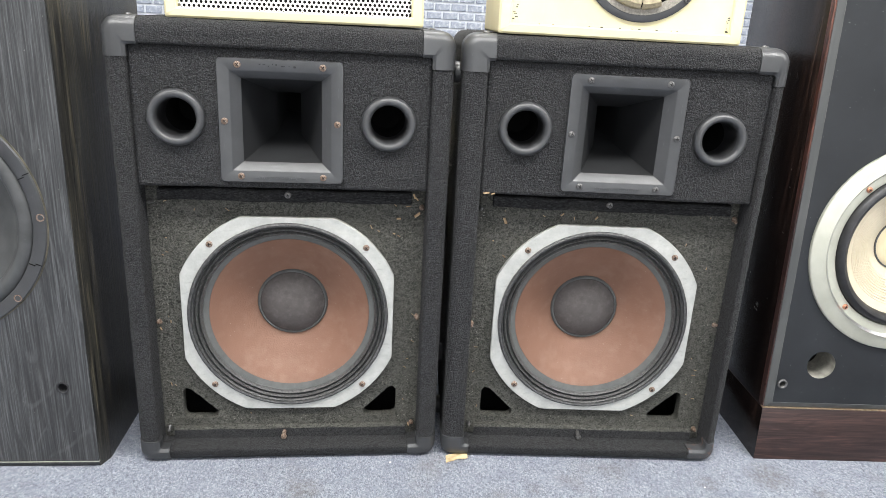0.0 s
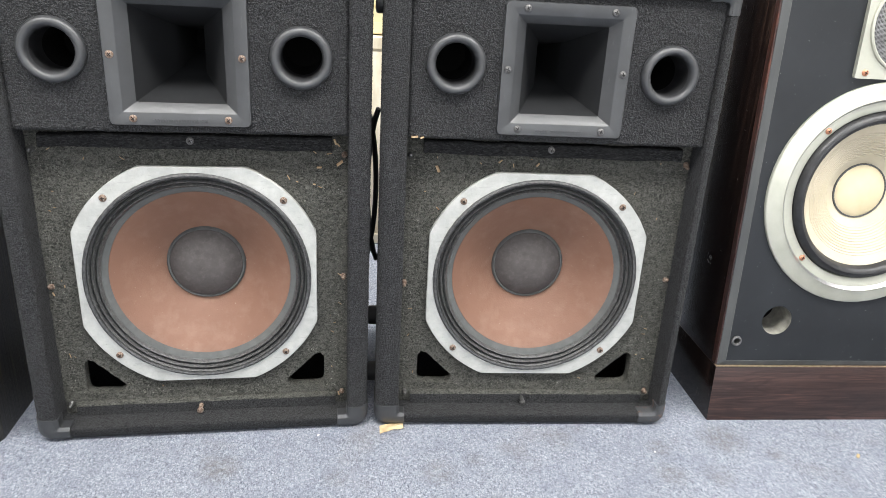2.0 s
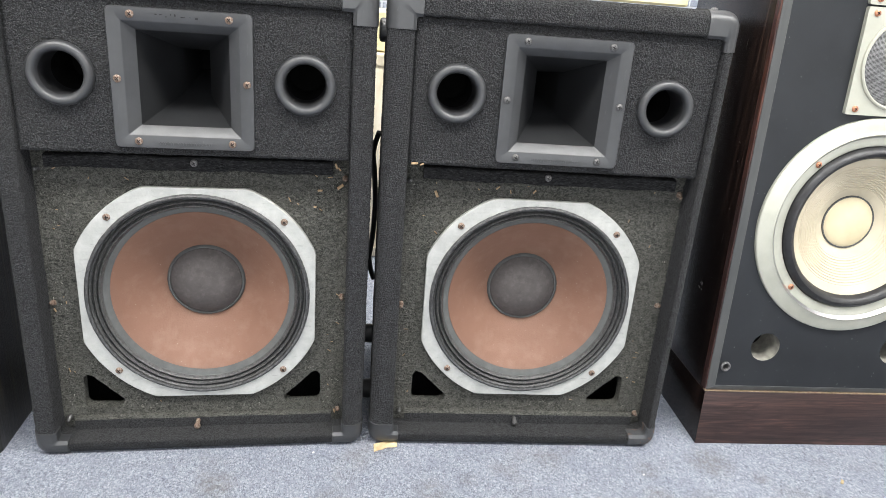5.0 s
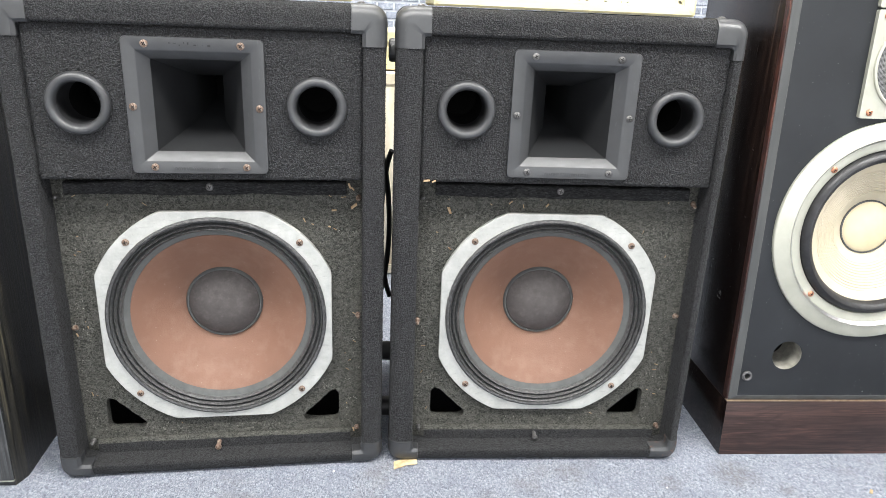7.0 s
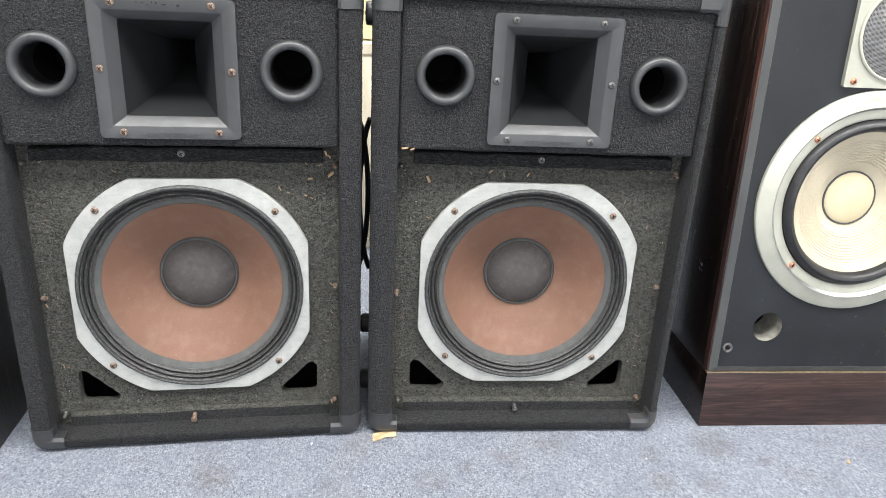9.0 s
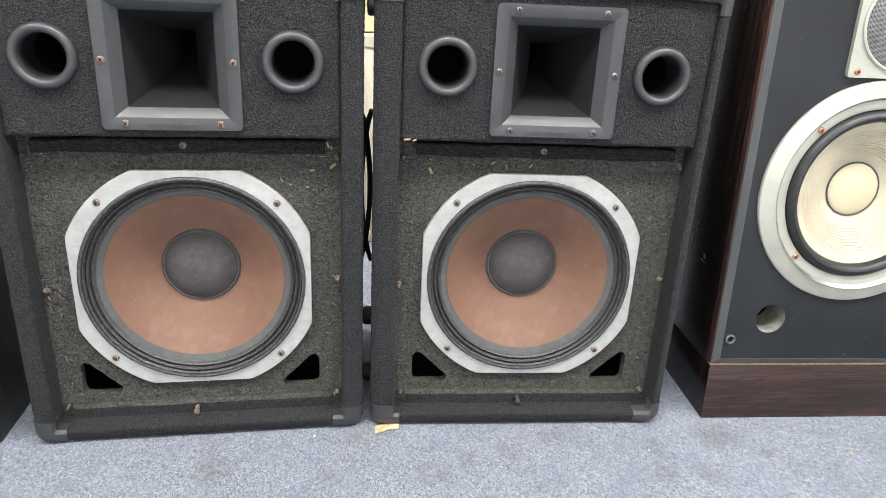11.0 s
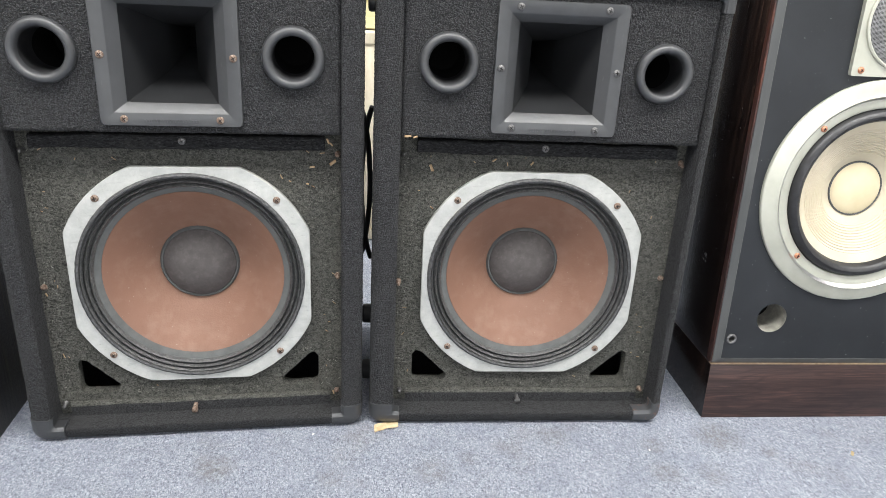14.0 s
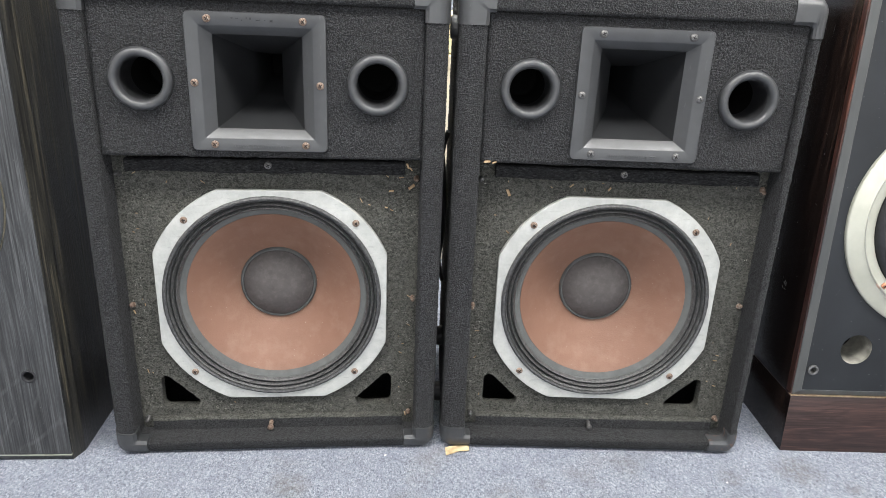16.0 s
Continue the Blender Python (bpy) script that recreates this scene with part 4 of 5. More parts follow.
# ---- black ash floor-standing loudspeaker ----
def ash_speaker():
    t = thing("floor_loudspeaker", pose(-0.316, -0.031, 0, 0, 0, -1.5), "black ash floor loudspeaker with a bare black woofer, on the carpet", "loudspeaker")
    w, h, d = 0.466, 1.02, 0.36
    bm = bmesh.new()
    # chamfered front edges: outline in x and y
    out = [(-w, d), (-w, 0.018), (-w + 0.012, 0.0), (-0.003, 0.0), (0.0065, 0.024), (0.0065, d)]
    rows = [[(x, y, z) for x, y in out] for z in (0.0, h)]
    bridge(bm, [rows[0], rows[1]], cap_start=True, cap_end=True)
    bm.faces.ensure_lookup_table()
    for f in bm.faces:
        f.material_index = 0 if abs(f.normal.y) > 0.9 else 1
    bmesh.ops.recalc_face_normals(bm, faces=bm.faces)
    for f in bm.faces:
        c = f.calc_center_median()
        f.material_index = 1 if (c.x > -0.005 or c.x < -w + 0.004 or c.y > 0.2) else 0
    bmesh.ops.delete(bm, geom=[f for f in bm.faces if f.calc_center_median().y < 0.001], context="FACES")
    part("cabinet", bm, (ASH_SIDE, ASH_SIDE), t, smooth=False)
    bm = bmesh.new()
    plate(bm, [(-w + 0.013, 0.0125), (-0.0032, 0.0125), (-0.0032, h - 0.004), (-w + 0.013, h - 0.004)], [circle(-0.230, 0.442, 0.186, 72), circle(-0.047, 0.155, 0.0075, 20)], -0.004, -0.0002)
    part("front_panel", bm, ASH, t, "grey-black wood-grain front panel", smooth=False)
    bm = bmesh.new()
    bridge(bm, [[(-w + 0.013, 0.0, 0.0008), (-0.0032, 0.0, 0.0008), (-0.0032, -0.0036, 0.0101), (-w + 0.013, -0.0036, 0.0101)], [(-w + 0.013, 0.012, 0.0008), (-0.0032, 0.012, 0.0008), (-0.0032, 0.012, 0.0101), (-w + 0.013, 0.012, 0.0101)]], cap_start=True, cap_end=True)
    bmesh.ops.recalc_face_normals(bm, faces=bm.faces)
    part("bottom_chamfer", bm, ASH, t, smooth=False)
    bm = bmesh.new()
    box(bm, -w + 0.012, -0.0030, -0.0045, 0.002, 0.0102, 0.0116)
    part("edge_strip", bm, CHAMP, t, "thin pale worn edge")
    bm = bmesh.new()
    revolve(bm, [(0.0105, -0.0035), (0.0108, -0.0055), (0.0090, -0.0060), (0.0075, -0.0050), (0.0068, 0.004), (0.006, 0.010)], 24, -0.047, 0.155, cap_end=True)
    part("grille_socket", bm, BLACK, t, "small round grille socket")
    # woofer: sectional frame ring, rolled edge, cone
    cx, cz = -0.230, 0.442
    bm = bmesh.new()
    revolve(bm, [(0.1925, -0.0035), (0.1925, -0.0070), (0.1910, -0.0085), (0.1745, -0.0085), (0.1725, -0.0070), (0.1715, 0.002)], 96, cx, cz)
    ring = part("woofer", bm, PLASTIC, t, "black woofer with a sectional plastic ring")
    bm = bmesh.new()
    revolve(bm, [(0.1945, -0.0038), (0.1945, -0.0052), (0.1925, -0.0056)], 96, cx, cz)
    part("dust_line", bm, GLUE, ring, "dusty glue line")
    for a in (22, -23, 68, -68, 112, -112, 158, -158):
        ca, sa = math.cos(radians(a)), math.sin(radians(a))
        bm = bmesh.new()
        for r0, r1, da in ((0.1735, 0.1835, 0.0), (0.1825, 0.1925, 0.018)):
            aa = radians(a) + da
            p = Matrix.Translation((cx, 0, cz)) @ Matrix.Rotation(-aa, 4, "Y")
            g = bmesh.ops.create_cube(bm, size=1.0)["verts"]
            for v in g:
                v.co = p @ Vector(((r0 + r1) / 2 + v.co.x * (r1 - r0), -0.0088 + v.co.y * 0.0008, v.co.z * 0.0012))
        part("ring_joint", bm, DARK, ring)
        b = a - 20
        bm = bmesh.new()
        revolve(bm, [(0.0062, -0.0083), (0.0062, -0.0091), (0.0045, -0.0091), (0.0038, -0.0075), (0.0005, -0.0070)], 14, cx + 0.1855 * math.cos(radians(b)), cz + 0.1855 * math.sin(radians(b)), cap_end=True)
        part("ring_screw", bm, RUST, ring, "rusty recessed screw")
    bm = bmesh.new()
    revolve(bm, [(0.1725, -0.002), (0.170, -0.0065), (0.166, -0.010), (0.160, -0.0115), (0.154, -0.010), (0.149, -0.005), (0.147, 0.002)], 96, cx, cz)
    part("surround", bm, GREY_CONE, ring, "grey-black rolled rubber surround")
    bm = bmesh.new()
    revolve(bm, [(0.149, 0.001), (0.12, 0.022), (0.08, 0.05), (0.055, 0.062), (0.053, 0.055), (0.03, 0.044), (0.001, 0.040)], 72, cx, cz, cap_end=True)
    part("cone", bm, GREY_CONE, ring, "dusty grey-black cone")
    return t


ash_speaker()


# ---- rosewood loudspeaker with a cream cone ----
SLOPE = 0.058


def rosewood_speaker():
    t = thing("rosewood_loudspeaker", pose(0.872, -0.0525, 0, 0, 0, math.degrees(-0.08)), "dark rosewood loudspeaker with sloping black front and cream cone", "loudspeaker")
    w, h, d = 0.434, 1.10, 0.345

    def slope(bm):
        for v in bm.verts:
            v.co.y += SLOPE * v.co.z * (1 - max(v.co.y, 0) / d)
        return bm

    bm = bmesh.new()
    box(bm, 0.0, w, 0.006, d, 0.107, h, 0.0015, 2)
    bmesh.ops.delete(bm, geom=[f for f in bm.faces if f.calc_center_median().y < 0.0061], context="FACES")
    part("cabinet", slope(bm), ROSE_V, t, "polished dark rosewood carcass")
    bm = bmesh.new()
    box(bm, -0.0003, 0.0035, -0.0005, 0.0135, 0.110, h, 0.0008, 1)
    part("edge_strip", slope(bm), ROSE_EDGE, t, "red-brown front edge")
    bm = bmesh.new()
    box(bm, 0.0005, w - 0.0005, -0.004, d, 0.0, 0.1065, 0.0012, 2)
    # side faces get the darker rosewood: their shade is put into the colour
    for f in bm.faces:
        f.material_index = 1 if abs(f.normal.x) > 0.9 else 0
    part("plinth", slope(bm), (ROSE_H, ROSE_V), t, "rosewood plinth with horizontal grain, sides painted darker for shade")
    bm = bmesh.new()
    box(bm, 0.001, w - 0.001, -0.003, 0.006, 0.1068, 0.1082)
    part("trim_line", slope(bm), GOLD, t, "thin pale gold line")
    bm = bmesh.new()
    rnd = random.Random(12)
    for i in range(16):
        y, z = (0.085 + rnd.uniform(-0.006, 0.006), 0.275 + rnd.uniform(-0.008, 0.008)) if i < 7 else (rnd.uniform(0.03, 0.2), rnd.uniform(0.12, 0.55))
        ln = rnd.uniform(0.0008, 0.004) if i < 7 else rnd.uniform(0.0005, 0.0018)
        box(bm, -0.0004, 0.0006, y - ln, y + ln, z - 0.0004, z + 0.0004)
        for v in bm.verts[-8:]:
            v.co.z += 0.5 * (v.co.y - y)
    tagged(part("scuff_marks", slope(bm), PALE_LINE, t, "short pale scuffs", smooth=False), kind="stuff")
    # bevelled frame of the front board
    bm = bmesh.new()
    b0, i0 = (0.0036, w - 0.0036, 0.1088, h - 0.002), (0.0150, w - 0.015, 0.1205, h - 0.014)
    bridge(bm, [[(x, y, z) for x, z in ((r[0], r[2]), (r[1], r[2]), (r[1], r[3]), (r[0], r[3]))] for r, y in ((b0, 0.007), (b0, -0.0005), (i0, -0.0062), (i0, 0.004))])
    part("front_bevel", slope(bm), BEVEL, t, "dark grey bevelled edge of the front board", smooth=False)
    cx, cz = 0.216, 0.4205
    holes = [circle(0.0945, 0.197, 0.0264), circle(w - 0.0945, 0.197, 0.0264), circle(cx, cz, 0.150, 64), circle(0.0275, 0.1585, 0.006, 16)]
    bm = bmesh.new()
    plate(bm, [(0.0152, 0.1207), (w - 0.0152, 0.1207), (w - 0.0152, h - 0.0142), (0.0152, h - 0.0142)], holes, -0.0060, 0.0055)
    board = part("front_board", slope(bm), BAFFLE_C, t, "satin black front board, specked with dust", smooth=False)
    for lx0, lx1, lz0, lz1 in ((0.0150, w - 0.015, 0.1203, 0.1210), (0.0148, 0.0155, 0.1212, h - 0.014)):
        bm = bmesh.new()
        box(bm, lx0, lx1, -0.0066, -0.0050, lz0, lz1)
        part("worn_edge", slope(bm), PALE_LINE, board, "thin pale inner edge")
    for hx in (0.0945, w - 0.0945):
        bm = bmesh.new()
        revolve(bm, [(0.0264, -0.0055), (0.0261, 0.0), (0.0258, 0.055)], 40, hx, 0.197)
        # black beyond the card stands in for shade deep in the tube
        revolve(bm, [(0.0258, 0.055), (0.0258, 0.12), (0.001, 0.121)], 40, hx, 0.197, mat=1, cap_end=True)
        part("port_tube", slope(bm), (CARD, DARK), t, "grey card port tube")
    bm = bmesh.new()
    revolve(bm, [(0.0090, -0.0055), (0.0092, -0.0085), (0.0070, -0.0095), (0.0050, -0.0085), (0.0045, 0.003)], 20, 0.0275, 0.1585, cap_end=True)
    part("grille_socket", slope(bm), STEEL, t, "small metal grille socket")

    bm = bmesh.new()
    revolve(bm, [(0.1850, -0.0056), (0.1852, -0.0100), (0.1846, -0.0114), (0.1836, -0.0122), (0.1828, -0.0126), (0.1720, -0.0155), (0.1630, -0.0178), (0.1618, -0.0184), (0.1608, -0.0192), (0.1600, -0.0193)], 128, cx, cz)
    woofer = part("woofer", slope(bm), CHAMP, t, "woofer with champagne ring and ribbed cream cone")
    bm = bmesh.new()
    revolve(bm, [(0.1602, -0.0196), (0.1590, -0.0185), (0.1565, -0.0150), (0.1555, -0.0142)], 128, cx, cz)
    part("bright_bevel", slope(bm), CHROME, woofer, "bright machined bevel")
    bm = bmesh.new()
    revolve(bm, [(0.1557, -0.0143), (0.1440, -0.0145), (0.1408, -0.0125), (0.1395, 0.004)], 128, cx, cz)
    part("inner_flange", slope(bm), CHAMP, woofer, "pale inner flange")
    bm = bmesh.new()
    revolve(bm, [(0.1402, -0.006), (0.1388, -0.0150), (0.1350, -0.0205), (0.1298, -0.0225), (0.1248, -0.0205), (0.1212, -0.0145), (0.1195, -0.0075)], 96, cx, cz)
    part("surround", slope(bm), FOAM, woofer, "black half-roll surround")
    bm = bmesh.new()
    prof = [(0.1203, -0.0095)]
    n = 84
    for i in range(n + 1):
        u = i / n
        r = 0.1195 - u * 0.0745
        y = -0.0075 + 0.040 * u ** 1.1
        rib = 0.0008 * math.sin(r * 2 * math.pi / 0.0042) if 0.062 < r < 0.106 else 0.0
        prof.append((r, y + rib))
    revolve(bm, prof, 96, cx, cz)
    part("cone", slope(bm), CREAM_CONE, woofer, "cream paper cone with fine ribs")
    bm = bmesh.new()
    revolve(bm, [(0.0472, 0.0325), (0.0467, 0.0290), (0.0448, 0.0285), (0.0440, 0.0305)], 64, cx, cz)
    part("cap_ring", slope(bm), EDGE, woofer, "dark glue ring")
    bm = bmesh.new()
    revolve(bm, [(0.0446, 0.0302), (0.0430, 0.0288), (0.0390, 0.0272), (0.0295, 0.0250), (0.0150, 0.0234), (0.0006, 0.0230)], 64, cx, cz, cap_end=True)
    part("dust_cap", slope(bm), CREAM_CAP, woofer, "smooth cream dust cap")
    for a in (135, 225, 45, 315):
        x, z = cx + 0.1490 * math.cos(radians(a)), cz + 0.1490 * math.sin(radians(a))
        screw(woofer, x, -0.0142 + SLOPE * z, z, 0.0052, COPPER, turn=20)

    for z0, z1, nm in ((0.6085, 0.7715, "midrange_plate"), (0.7745, 0.935, "tweeter_plate")):
        bm = bmesh.new()
        pr = rounded_rect(0.1355, w - 0.1375, z0, z1, 0.003, 1, 1, 3)
        zc = (z0 + z1) / 2
        plate(bm, pr, [circle(cx, zc, 0.0675, 48)], -0.0135, -0.0058)
        pl = part(nm, slope(bm), CHAMP, t, "champagne metal driver plate", smooth=False)
        bm = bmesh.new()
        revolve(bm, [(0.0725, -0.0130), (0.0722, -0.0165), (0.0700, -0.0175), (0.0678, -0.0165), (0.0670, -0.0120)], 64, cx, zc)
        part("mesh_ring", slope(bm), CHAMP, pl, "raised pale ring")
        bm = bmesh.new()
        revolve(bm, [(0.0676, -0.0125), (0.058, -0.0160), (0.040, -0.0195), (0.02, -0.0215), (0.0006, -0.022)], 48, cx, zc, cap_end=True)
        part("wire_mesh", slope(bm), MESH, pl, "domed dark wire mesh")
        for sx in (0.1505, w - 0.1525):
            for sz in (z0 + 0.009, z1 - 0.009):
                screw(pl, sx, -0.0135 + SLOPE * sz, sz, 0.0052, COPPER, turn=30)
    return t


rosewood_speaker()


# ---- cream boxes on top of the stage loudspeakers ----
def cream_shell(t, x0, x1, y0, y1, z0, z1, wall, recess):
    bm = bmesh.new()
    o = [rounded_rect(x0 + e, x1 - e, z0 + e, z1 - e, 0.004, 1, 1, 3) for e in (0.003, 0.0, 0.0, 0.003)]
    ii = rounded_rect(x0 + wall, x1 - wall, z0 + wall * 0.8, z1 - wall * 0.8, 0.001, 1, 1, 3)
    ic = rounded_rect(x0 + wall - 0.002, x1 - wall + 0.002, z0 + wall * 0.8 - 0.002, z1 - wall * 0.8 + 0.002, 0.001, 1, 1, 3)
    ys = (y1, y1 - 0.003, y0 + 0.003, y0)
    bridge(bm, [[(x, y, z) for x, z in p] for p, y in zip(o, ys)] + [[(x, y0, z) for x, z in ic], [(x, y0 + 0.002, z) for x, z in ii], [(x, y0 + recess, z) for x, z in ii]], cap_start=True)
    part("box_shell", bm, CREAM, t, "cream-painted wooden shell")


def grille_box():
    t = thing("cream_grille_speaker", pose(0.021, 0.030, TOP + 0.0022, 0, -0.35, 0.6), "cream wooden speaker with white perforated grille, on a loudspeaker", "speaker")
    hw, h, d = 0.196, 0.27, 0.20
    cream_shell(t, -hw, hw, 0.0, d, 0.0, h, 0.0185, 0.03)
    pitch, rad = 0.0072, 0.0024
    x0, x1, z0, z1 = -hw + 0.0185, hw - 0.0185, 0.0148, h - 0.0148
    verts, faces = [], []
    dz = pitch * math.sqrt(3) / 2
    rows_n = int((z1 - z0) / dz)
    cols = int((x1 - x0) / pitch)
    for r in range(rows_n):
        for c in range(cols):
            cx = x0 + pitch * (c + 0.5 + 0.5 * (r % 2)) - pitch * 0.25
            cz = z0 + dz * (r + 0.5)
            base = len(verts)
            for k in range(12):
                a = radians(30 * k + 30)
                hexr = pitch / 2 / math.cos(radians(((30 * k + 30 - 30 + 30) % 60) - 30))
                verts.append((cx + hexr * math.cos(a - radians(30)), 0.010, cz + hexr * math.sin(a - radians(30))))
            for k in range(12):
                a = radians(30 * k)
                verts.append((cx + rad * math.cos(a), 0.010, cz + rad * math.sin(a)))
            for k in range(12):
                a = radians(30 * k)
                verts.append((cx + rad * math.cos(a), 0.0115, cz + rad * math.sin(a)))
            for k in range(12):
                j = (k + 1) % 12
                faces.append((base + k, base + j, base + 12 + j, base + 12 + k))
                faces.append((base + 12 + k, base + 12 + j, base + 24 + j, base + 24 + k))
    me = bpy.data.meshes.new("grille")
    me.from_pydata(verts, [], faces)
    me.materials.append(WHITE)
    g = new("grille", me)
    g.parent = t
    tagged(g, "white perforated metal grille", kind="stuff")
    bm = bmesh.new()
    box(bm, x0, x1, 0.024, 0.03, z0, z1)
    part("inner_cloth", bm, DARK, t)
    return t


grille_box()


def broken_driver_box():
    t = thing("cream_open_speaker", B_POSE @ pose(-0.0185, 0.004, TOP + 0.0022, 0, 0.15, 1.0), "cream wooden speaker with torn driver, on a stage loudspeaker", "speaker")
    hw, h, d = 0.193, 0.27, 0.21
    cream_shell(t, -hw, hw, 0.0, d, 0.0, h, 0.0195, 0.012)
    cx, cz = 0.026, 0.128
    bm = bmesh.new()
    plate(bm, [(-hw + 0.015, 0.012), (hw - 0.015, 0.012), (hw - 0.015, h - 0.012), (-hw + 0.015, h - 0.012)], [circle(cx, cz, 0.088, 48)], 0.0055, 0.016)
    part("baffle", bm, CREAM, t, "recessed cream baffle with worn corners", smooth=False)
    bm = bmesh.new()
    rnd = random.Random(21)
    for i in range(26):  # grime in the corners and chips along the joint
        if i < 10:
            x, z = hw - 0.0225 - rnd.uniform(0, 0.004), 0.018 + rnd.uniform(0, 0.028)
        elif i < 16:
            x, z = -hw + 0.0225 + rnd.uniform(0, 0.006), 0.020 + rnd.uniform(0, 0.026)
        else:
            x, z = rnd.uniform(-hw + 0.03, hw - 0.03), 0.0165
        a, b = rnd.uniform(0.0005, 0.0022), rnd.uniform(0.0004, 0.0011)
        box(bm, x - a, x + a, 0.0052, 0.0060, z - b, z + b)
    tagged(part("grime_marks", bm, GLUE, t, "brown grime and chipped paint", smooth=False), kind="stuff")
    bm = bmesh.new()
    revolve(bm, [(0.101, 0.0058), (0.1012, 0.0020), (0.099, 0.0008), (0.090, 0.0008), (0.088, 0.003), (0.087, 0.012)], 72, cx, cz)
    drv = part("driver", bm, PLASTIC, t, "driver with a dark ring and decayed foam edge")
    bm = bmesh.new()
    revolve(bm, [(0.0905, 0.0012), (0.0900, -0.0006), (0.080, 0.0005), (0.0785, 0.004), (0.078, 0.010)], 72, cx, cz, wob=0.0006)
    part("gasket", bm, FABRIC, drv, "grey fabric gasket")
    bm = bmesh.new()
    revolve(bm, [(0.070, 0.012), (0.045, 0.035), (0.03, 0.045), (0.028, 0.04), (0.001, 0.033)], 60, cx, cz, cap_end=True)
    part("cone", bm, FABRIC, drv, "faded grey cone")
    bm = bmesh.new()
    revolve(bm, [(0.087, 0.012), (0.05, 0.06), (0.001, 0.062)], 48, cx, cz, cap_end=True)
    part("basket", bm, DARK, drv)
    for a0, a1 in ((238, 268), (270, 292), (120, 200)):
        bm = bmesh.new()
        loops = []
        for i in range(13):
            a = radians(a0 + (a1 - a0) * i / 12)
            loops.append([(cx + r * math.cos(a), y, cz + r * math.sin(a)) for r, y in ((0.082, -0.001), (0.080, -0.006), (0.074, -0.009), (0.068, -0.006), (0.066, 0.0), (0.067, 0.002), (0.074, -0.007), (0.081, 0.0005))])
        bridge(bm, loops, cap_start=True, cap_end=True)
        part("foam_scrap", bm, BEIGE, drv, "curled scrap of beige foam")
    for a in (222, 318, 42, 138):
        screw(drv, cx + 0.0955 * math.cos(radians(a)), 0.0006, cz + 0.0955 * math.sin(radians(a)), 0.005, STEEL, turn=25)
    return t


broken_driver_box()


# ---- things behind, seen between the cabinets ----
def back_crate(name, x0, x1, y0, y1, z0, z1, mat, label):
    t = thing(name, pose((x0 + x1) / 2, y0, z0), label, "box")
    hw = (x1 - x0) / 2
    bm = bmesh.new()
    box(bm, -hw, hw, 0.0, y1 - y0, 0.0, z1 - z0, 0.004, 2)
    part("carcass", bm, mat, t)
    bm = bmesh.new()
    plate(bm, rounded_rect(-hw + 0.002, hw - 0.002, 0.004, z1 - z0 - 0.004, 0.003), [rounded_rect(-hw + 0.03, hw - 0.03, 0.03, z1 - z0 - 0.03, 0.002)], -0.008, 0.0)
    part("front_frame", bm, mat, t, smooth=False)
    return t


back_crate("tan_cabinet", 0.06, 0.56, 0.87, 1.17, 0.0, 0.575, TAN, "scuffed tan wooden cabinet standing on the carpet behind the loudspeakers")
back_crate("cream_case", 0.08, 0.54, 0.90, 1.15, 0.577, 0.68, CREAM, "stained cream case lying on the tan cabinet")


# ---- small things on the floor ----
def paper_scrap():
    bm = bmesh.new()
    bmesh.ops.create_grid(bm, x_segments=8, y_segments=6, size=0.5)
    for v in bm.verts:
        x, y = v.co.x, v.co.y
        v.co = (x * 0.042 + 0.006 * y, y * 0.020 - 0.008 * abs(x), 0.0016 + 0.0022 * (noise.noise((x * 4, y * 4, 2)) + 0.5) + 0.003 * max(0, x))
    bmesh.ops.solidify(bm, geom=bm.faces[:], thickness=0.0005)
    ob = part("paper_scrap", bm, PAPER)
    ob.matrix_world = pose(0.303, -0.030, 0, 0, 0, 14)
    tagged(ob, "folded scrap of yellowed paper under the cabinet's corner", "paper")


paper_scrap()


def crumb(x, y, ln, w, a, mat, label):
    bm = bmesh.new()
    box(bm, -ln / 2, ln / 2, -w / 2, w / 2, 0.0, 0.002, 0.0006, 1)
    for v in bm.verts:
        v.co.y += 0.3 * w * math.sin(v.co.x * 260)
    ob = part("crumb", bm, mat)
    ob.matrix_world = pose(x, y, 0.0005, 0, 0, a)
    tagged(ob, label, "crumb", "crumbs on the carpet")


crumb(1.083, -0.181, 0.011, 0.005, 30, PAPER, "yellowish crumb lying on the blue-grey carpet")
crumb(0.182, -0.043, 0.004, 0.003, 10, WHITE, "tiny white crumb lying on the carpet")
crumb(0.735, -0.138, 0.003, 0.003, 0, WHITE, "tiny white crumb lying on the carpet")


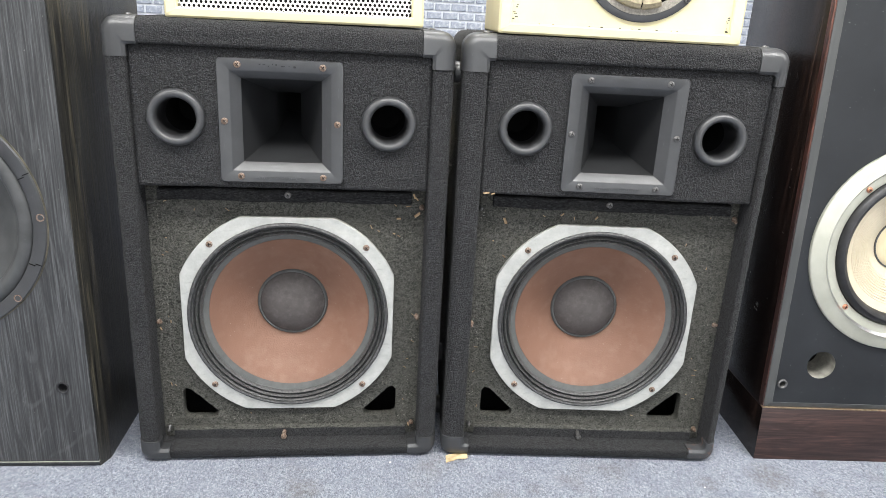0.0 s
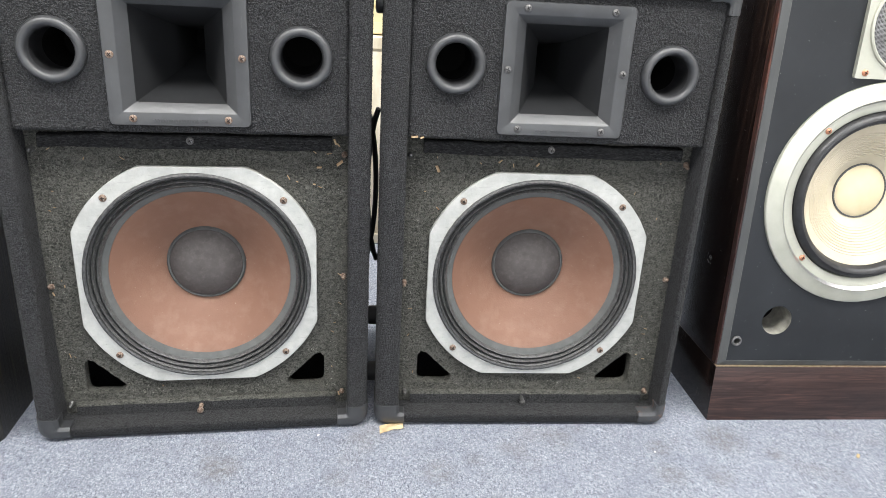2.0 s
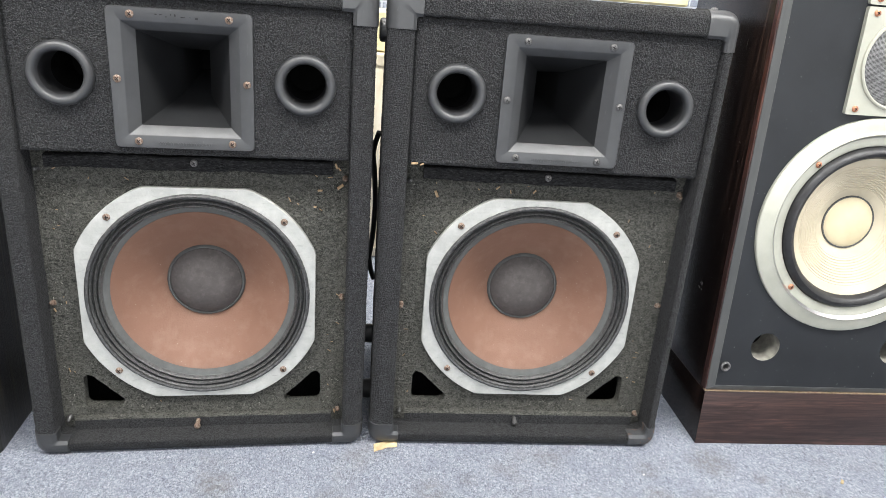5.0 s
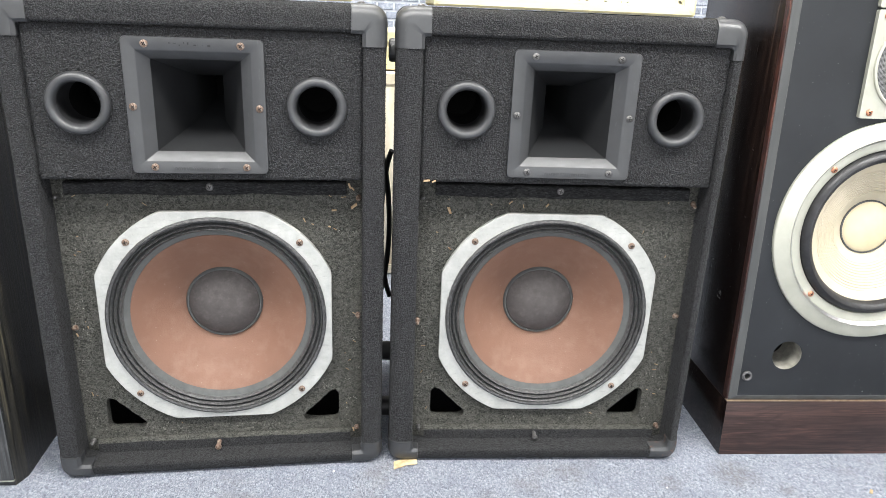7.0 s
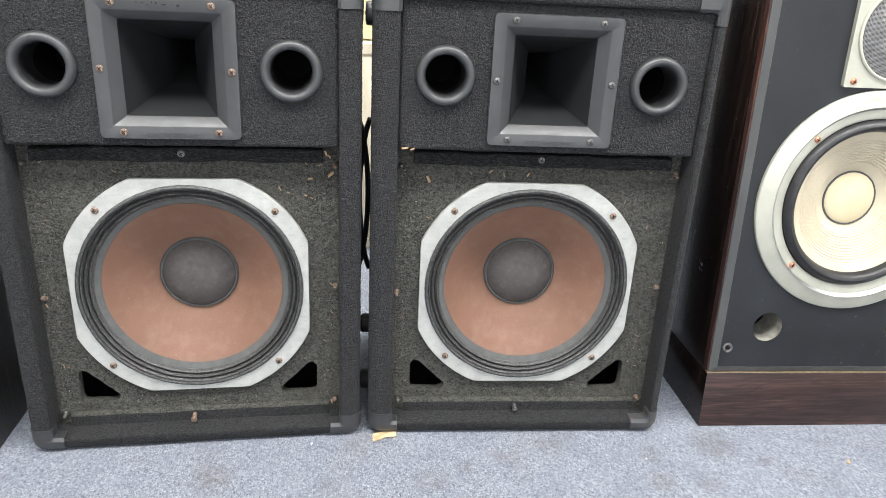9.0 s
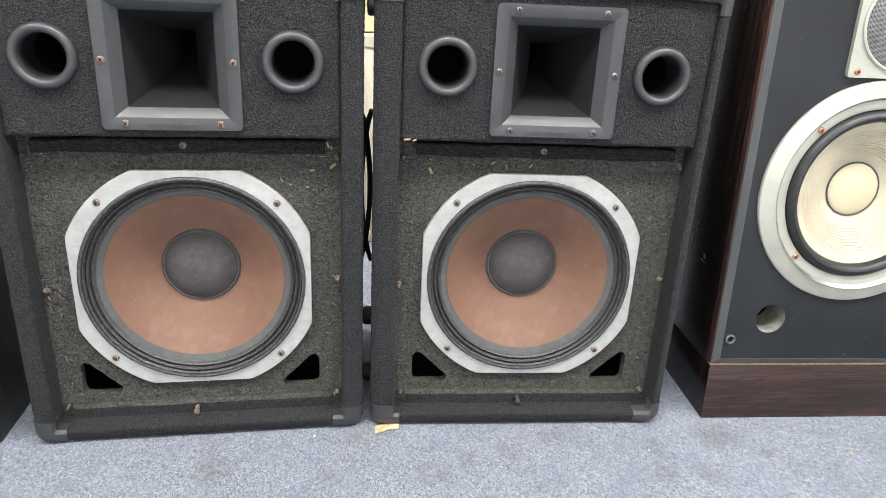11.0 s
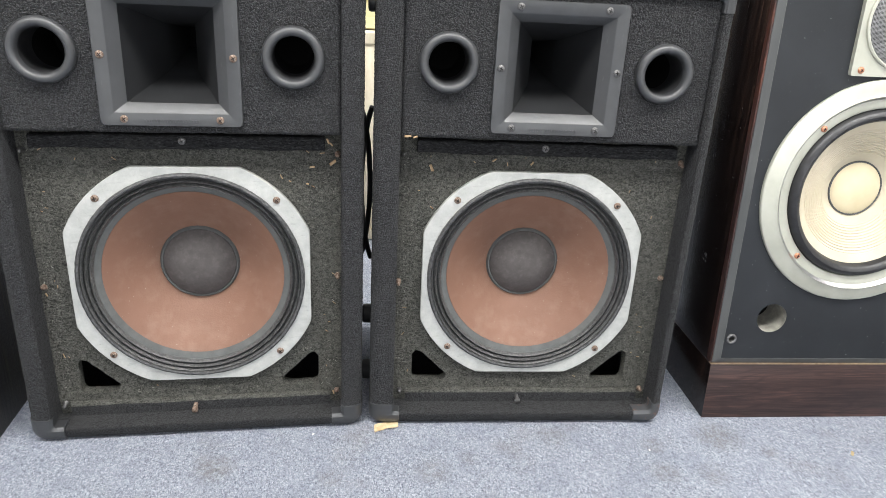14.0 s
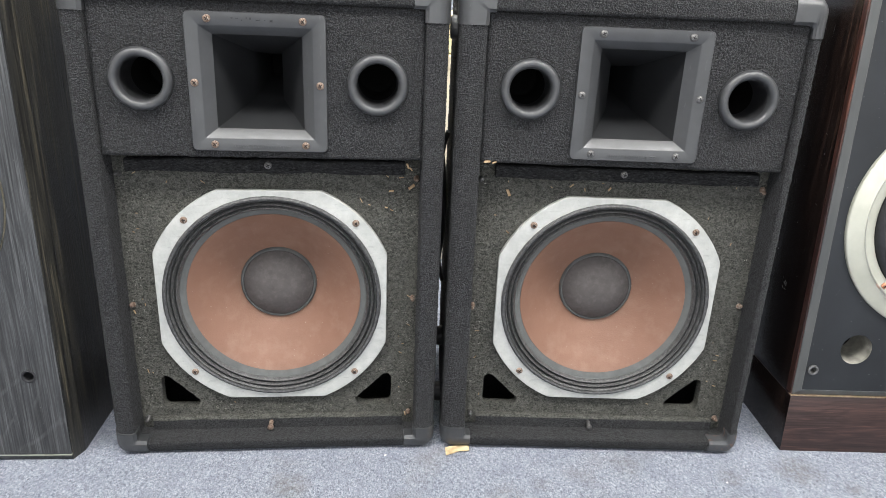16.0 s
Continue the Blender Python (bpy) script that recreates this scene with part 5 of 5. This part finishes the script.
def rubber_mat():
    t = thing("rubber_mat", pose(0.940, -0.318, 0, 0, 0, 10.0), "dark grey ribbed rubber mat lying on the carpet", "mat")
    bm = bmesh.new()
    box(bm, 0.0, 0.7, -0.5, 0.0, 0.0, 0.008, 0.002, 2)
    part("base", bm, RUBBER, t)
    bm = bmesh.new()
    for i in range(110):
        box(bm, 0.004 + i * 0.0062, 0.0075 + i * 0.0062, -0.495, -0.004, 0.0078, 0.0098)
    tagged(part("ribs", bm, RUBBER, t, smooth=False), kind="stuff")


rubber_mat()


# ---- brick-patterned wall behind ----
def brick_wall():
    x0, x1, y0, y1, h = ROOM
    bm = bmesh.new()
    box(bm, x0, x1, y1, y1 + 0.12, 0, h)
    wall = tagged(part("wall_north", bm, JOINT), "pale blue-grey wall of moulded brick panels", "wall", kind="structure")
    bw, bh, gap = 0.078, 0.0395, 0.008
    rnd = random.Random(5)

    def brick_bm(bm, ox, oz, r):
        w2, h2 = (bw - gap) / 2, (bh - gap) / 2
        rows = [[(ox + sx * (w2 - e), y1 - y, oz + sz * (h2 - e)) for sx, sz in ((-1, -1), (1, -1), (1, 1), (-1, 1))] for e, y in ((0.0, -0.001), (0.0, 0.003), (0.003, 0.006 + 0.002 * r.random()))]
        bridge(bm, rows, cap_end=True)

    near = []
    far = bmesh.new()
    for r in range(int(h / bh)):
        z = bh * (r + 0.5)
        for c in range(int((x1 - x0) / bw)):
            x = x0 + bw * (c + 0.5 + 0.5 * (r % 2))
            if x > x1 - 0.05:
                continue
            if -0.95 < x < 1.15 and 0.70 < z < 1.06:
                near.append((x, z))
            elif -1.6 < x < 2.2 and 0.3 < z < 1.5:
                brick_bm(far, x, z, rnd)
    tagged(part("bricks_rest", far, BRICK, wall, smooth=False), kind="stuff")
    meshes = []
    for k in range(4):
        bm = bmesh.new()
        brick_bm(bm, 0.0, 0.0, rnd)
        meshes.append(part("brick", bm, BRICK, wall, smooth=False))
    for i, (x, z) in enumerate(near):
        ob = meshes[i] if i < 4 else new("brick", meshes[rnd.randrange(4)].data)
        ob.parent = wall
        ob.location = (x, 0, z)


brick_wall()
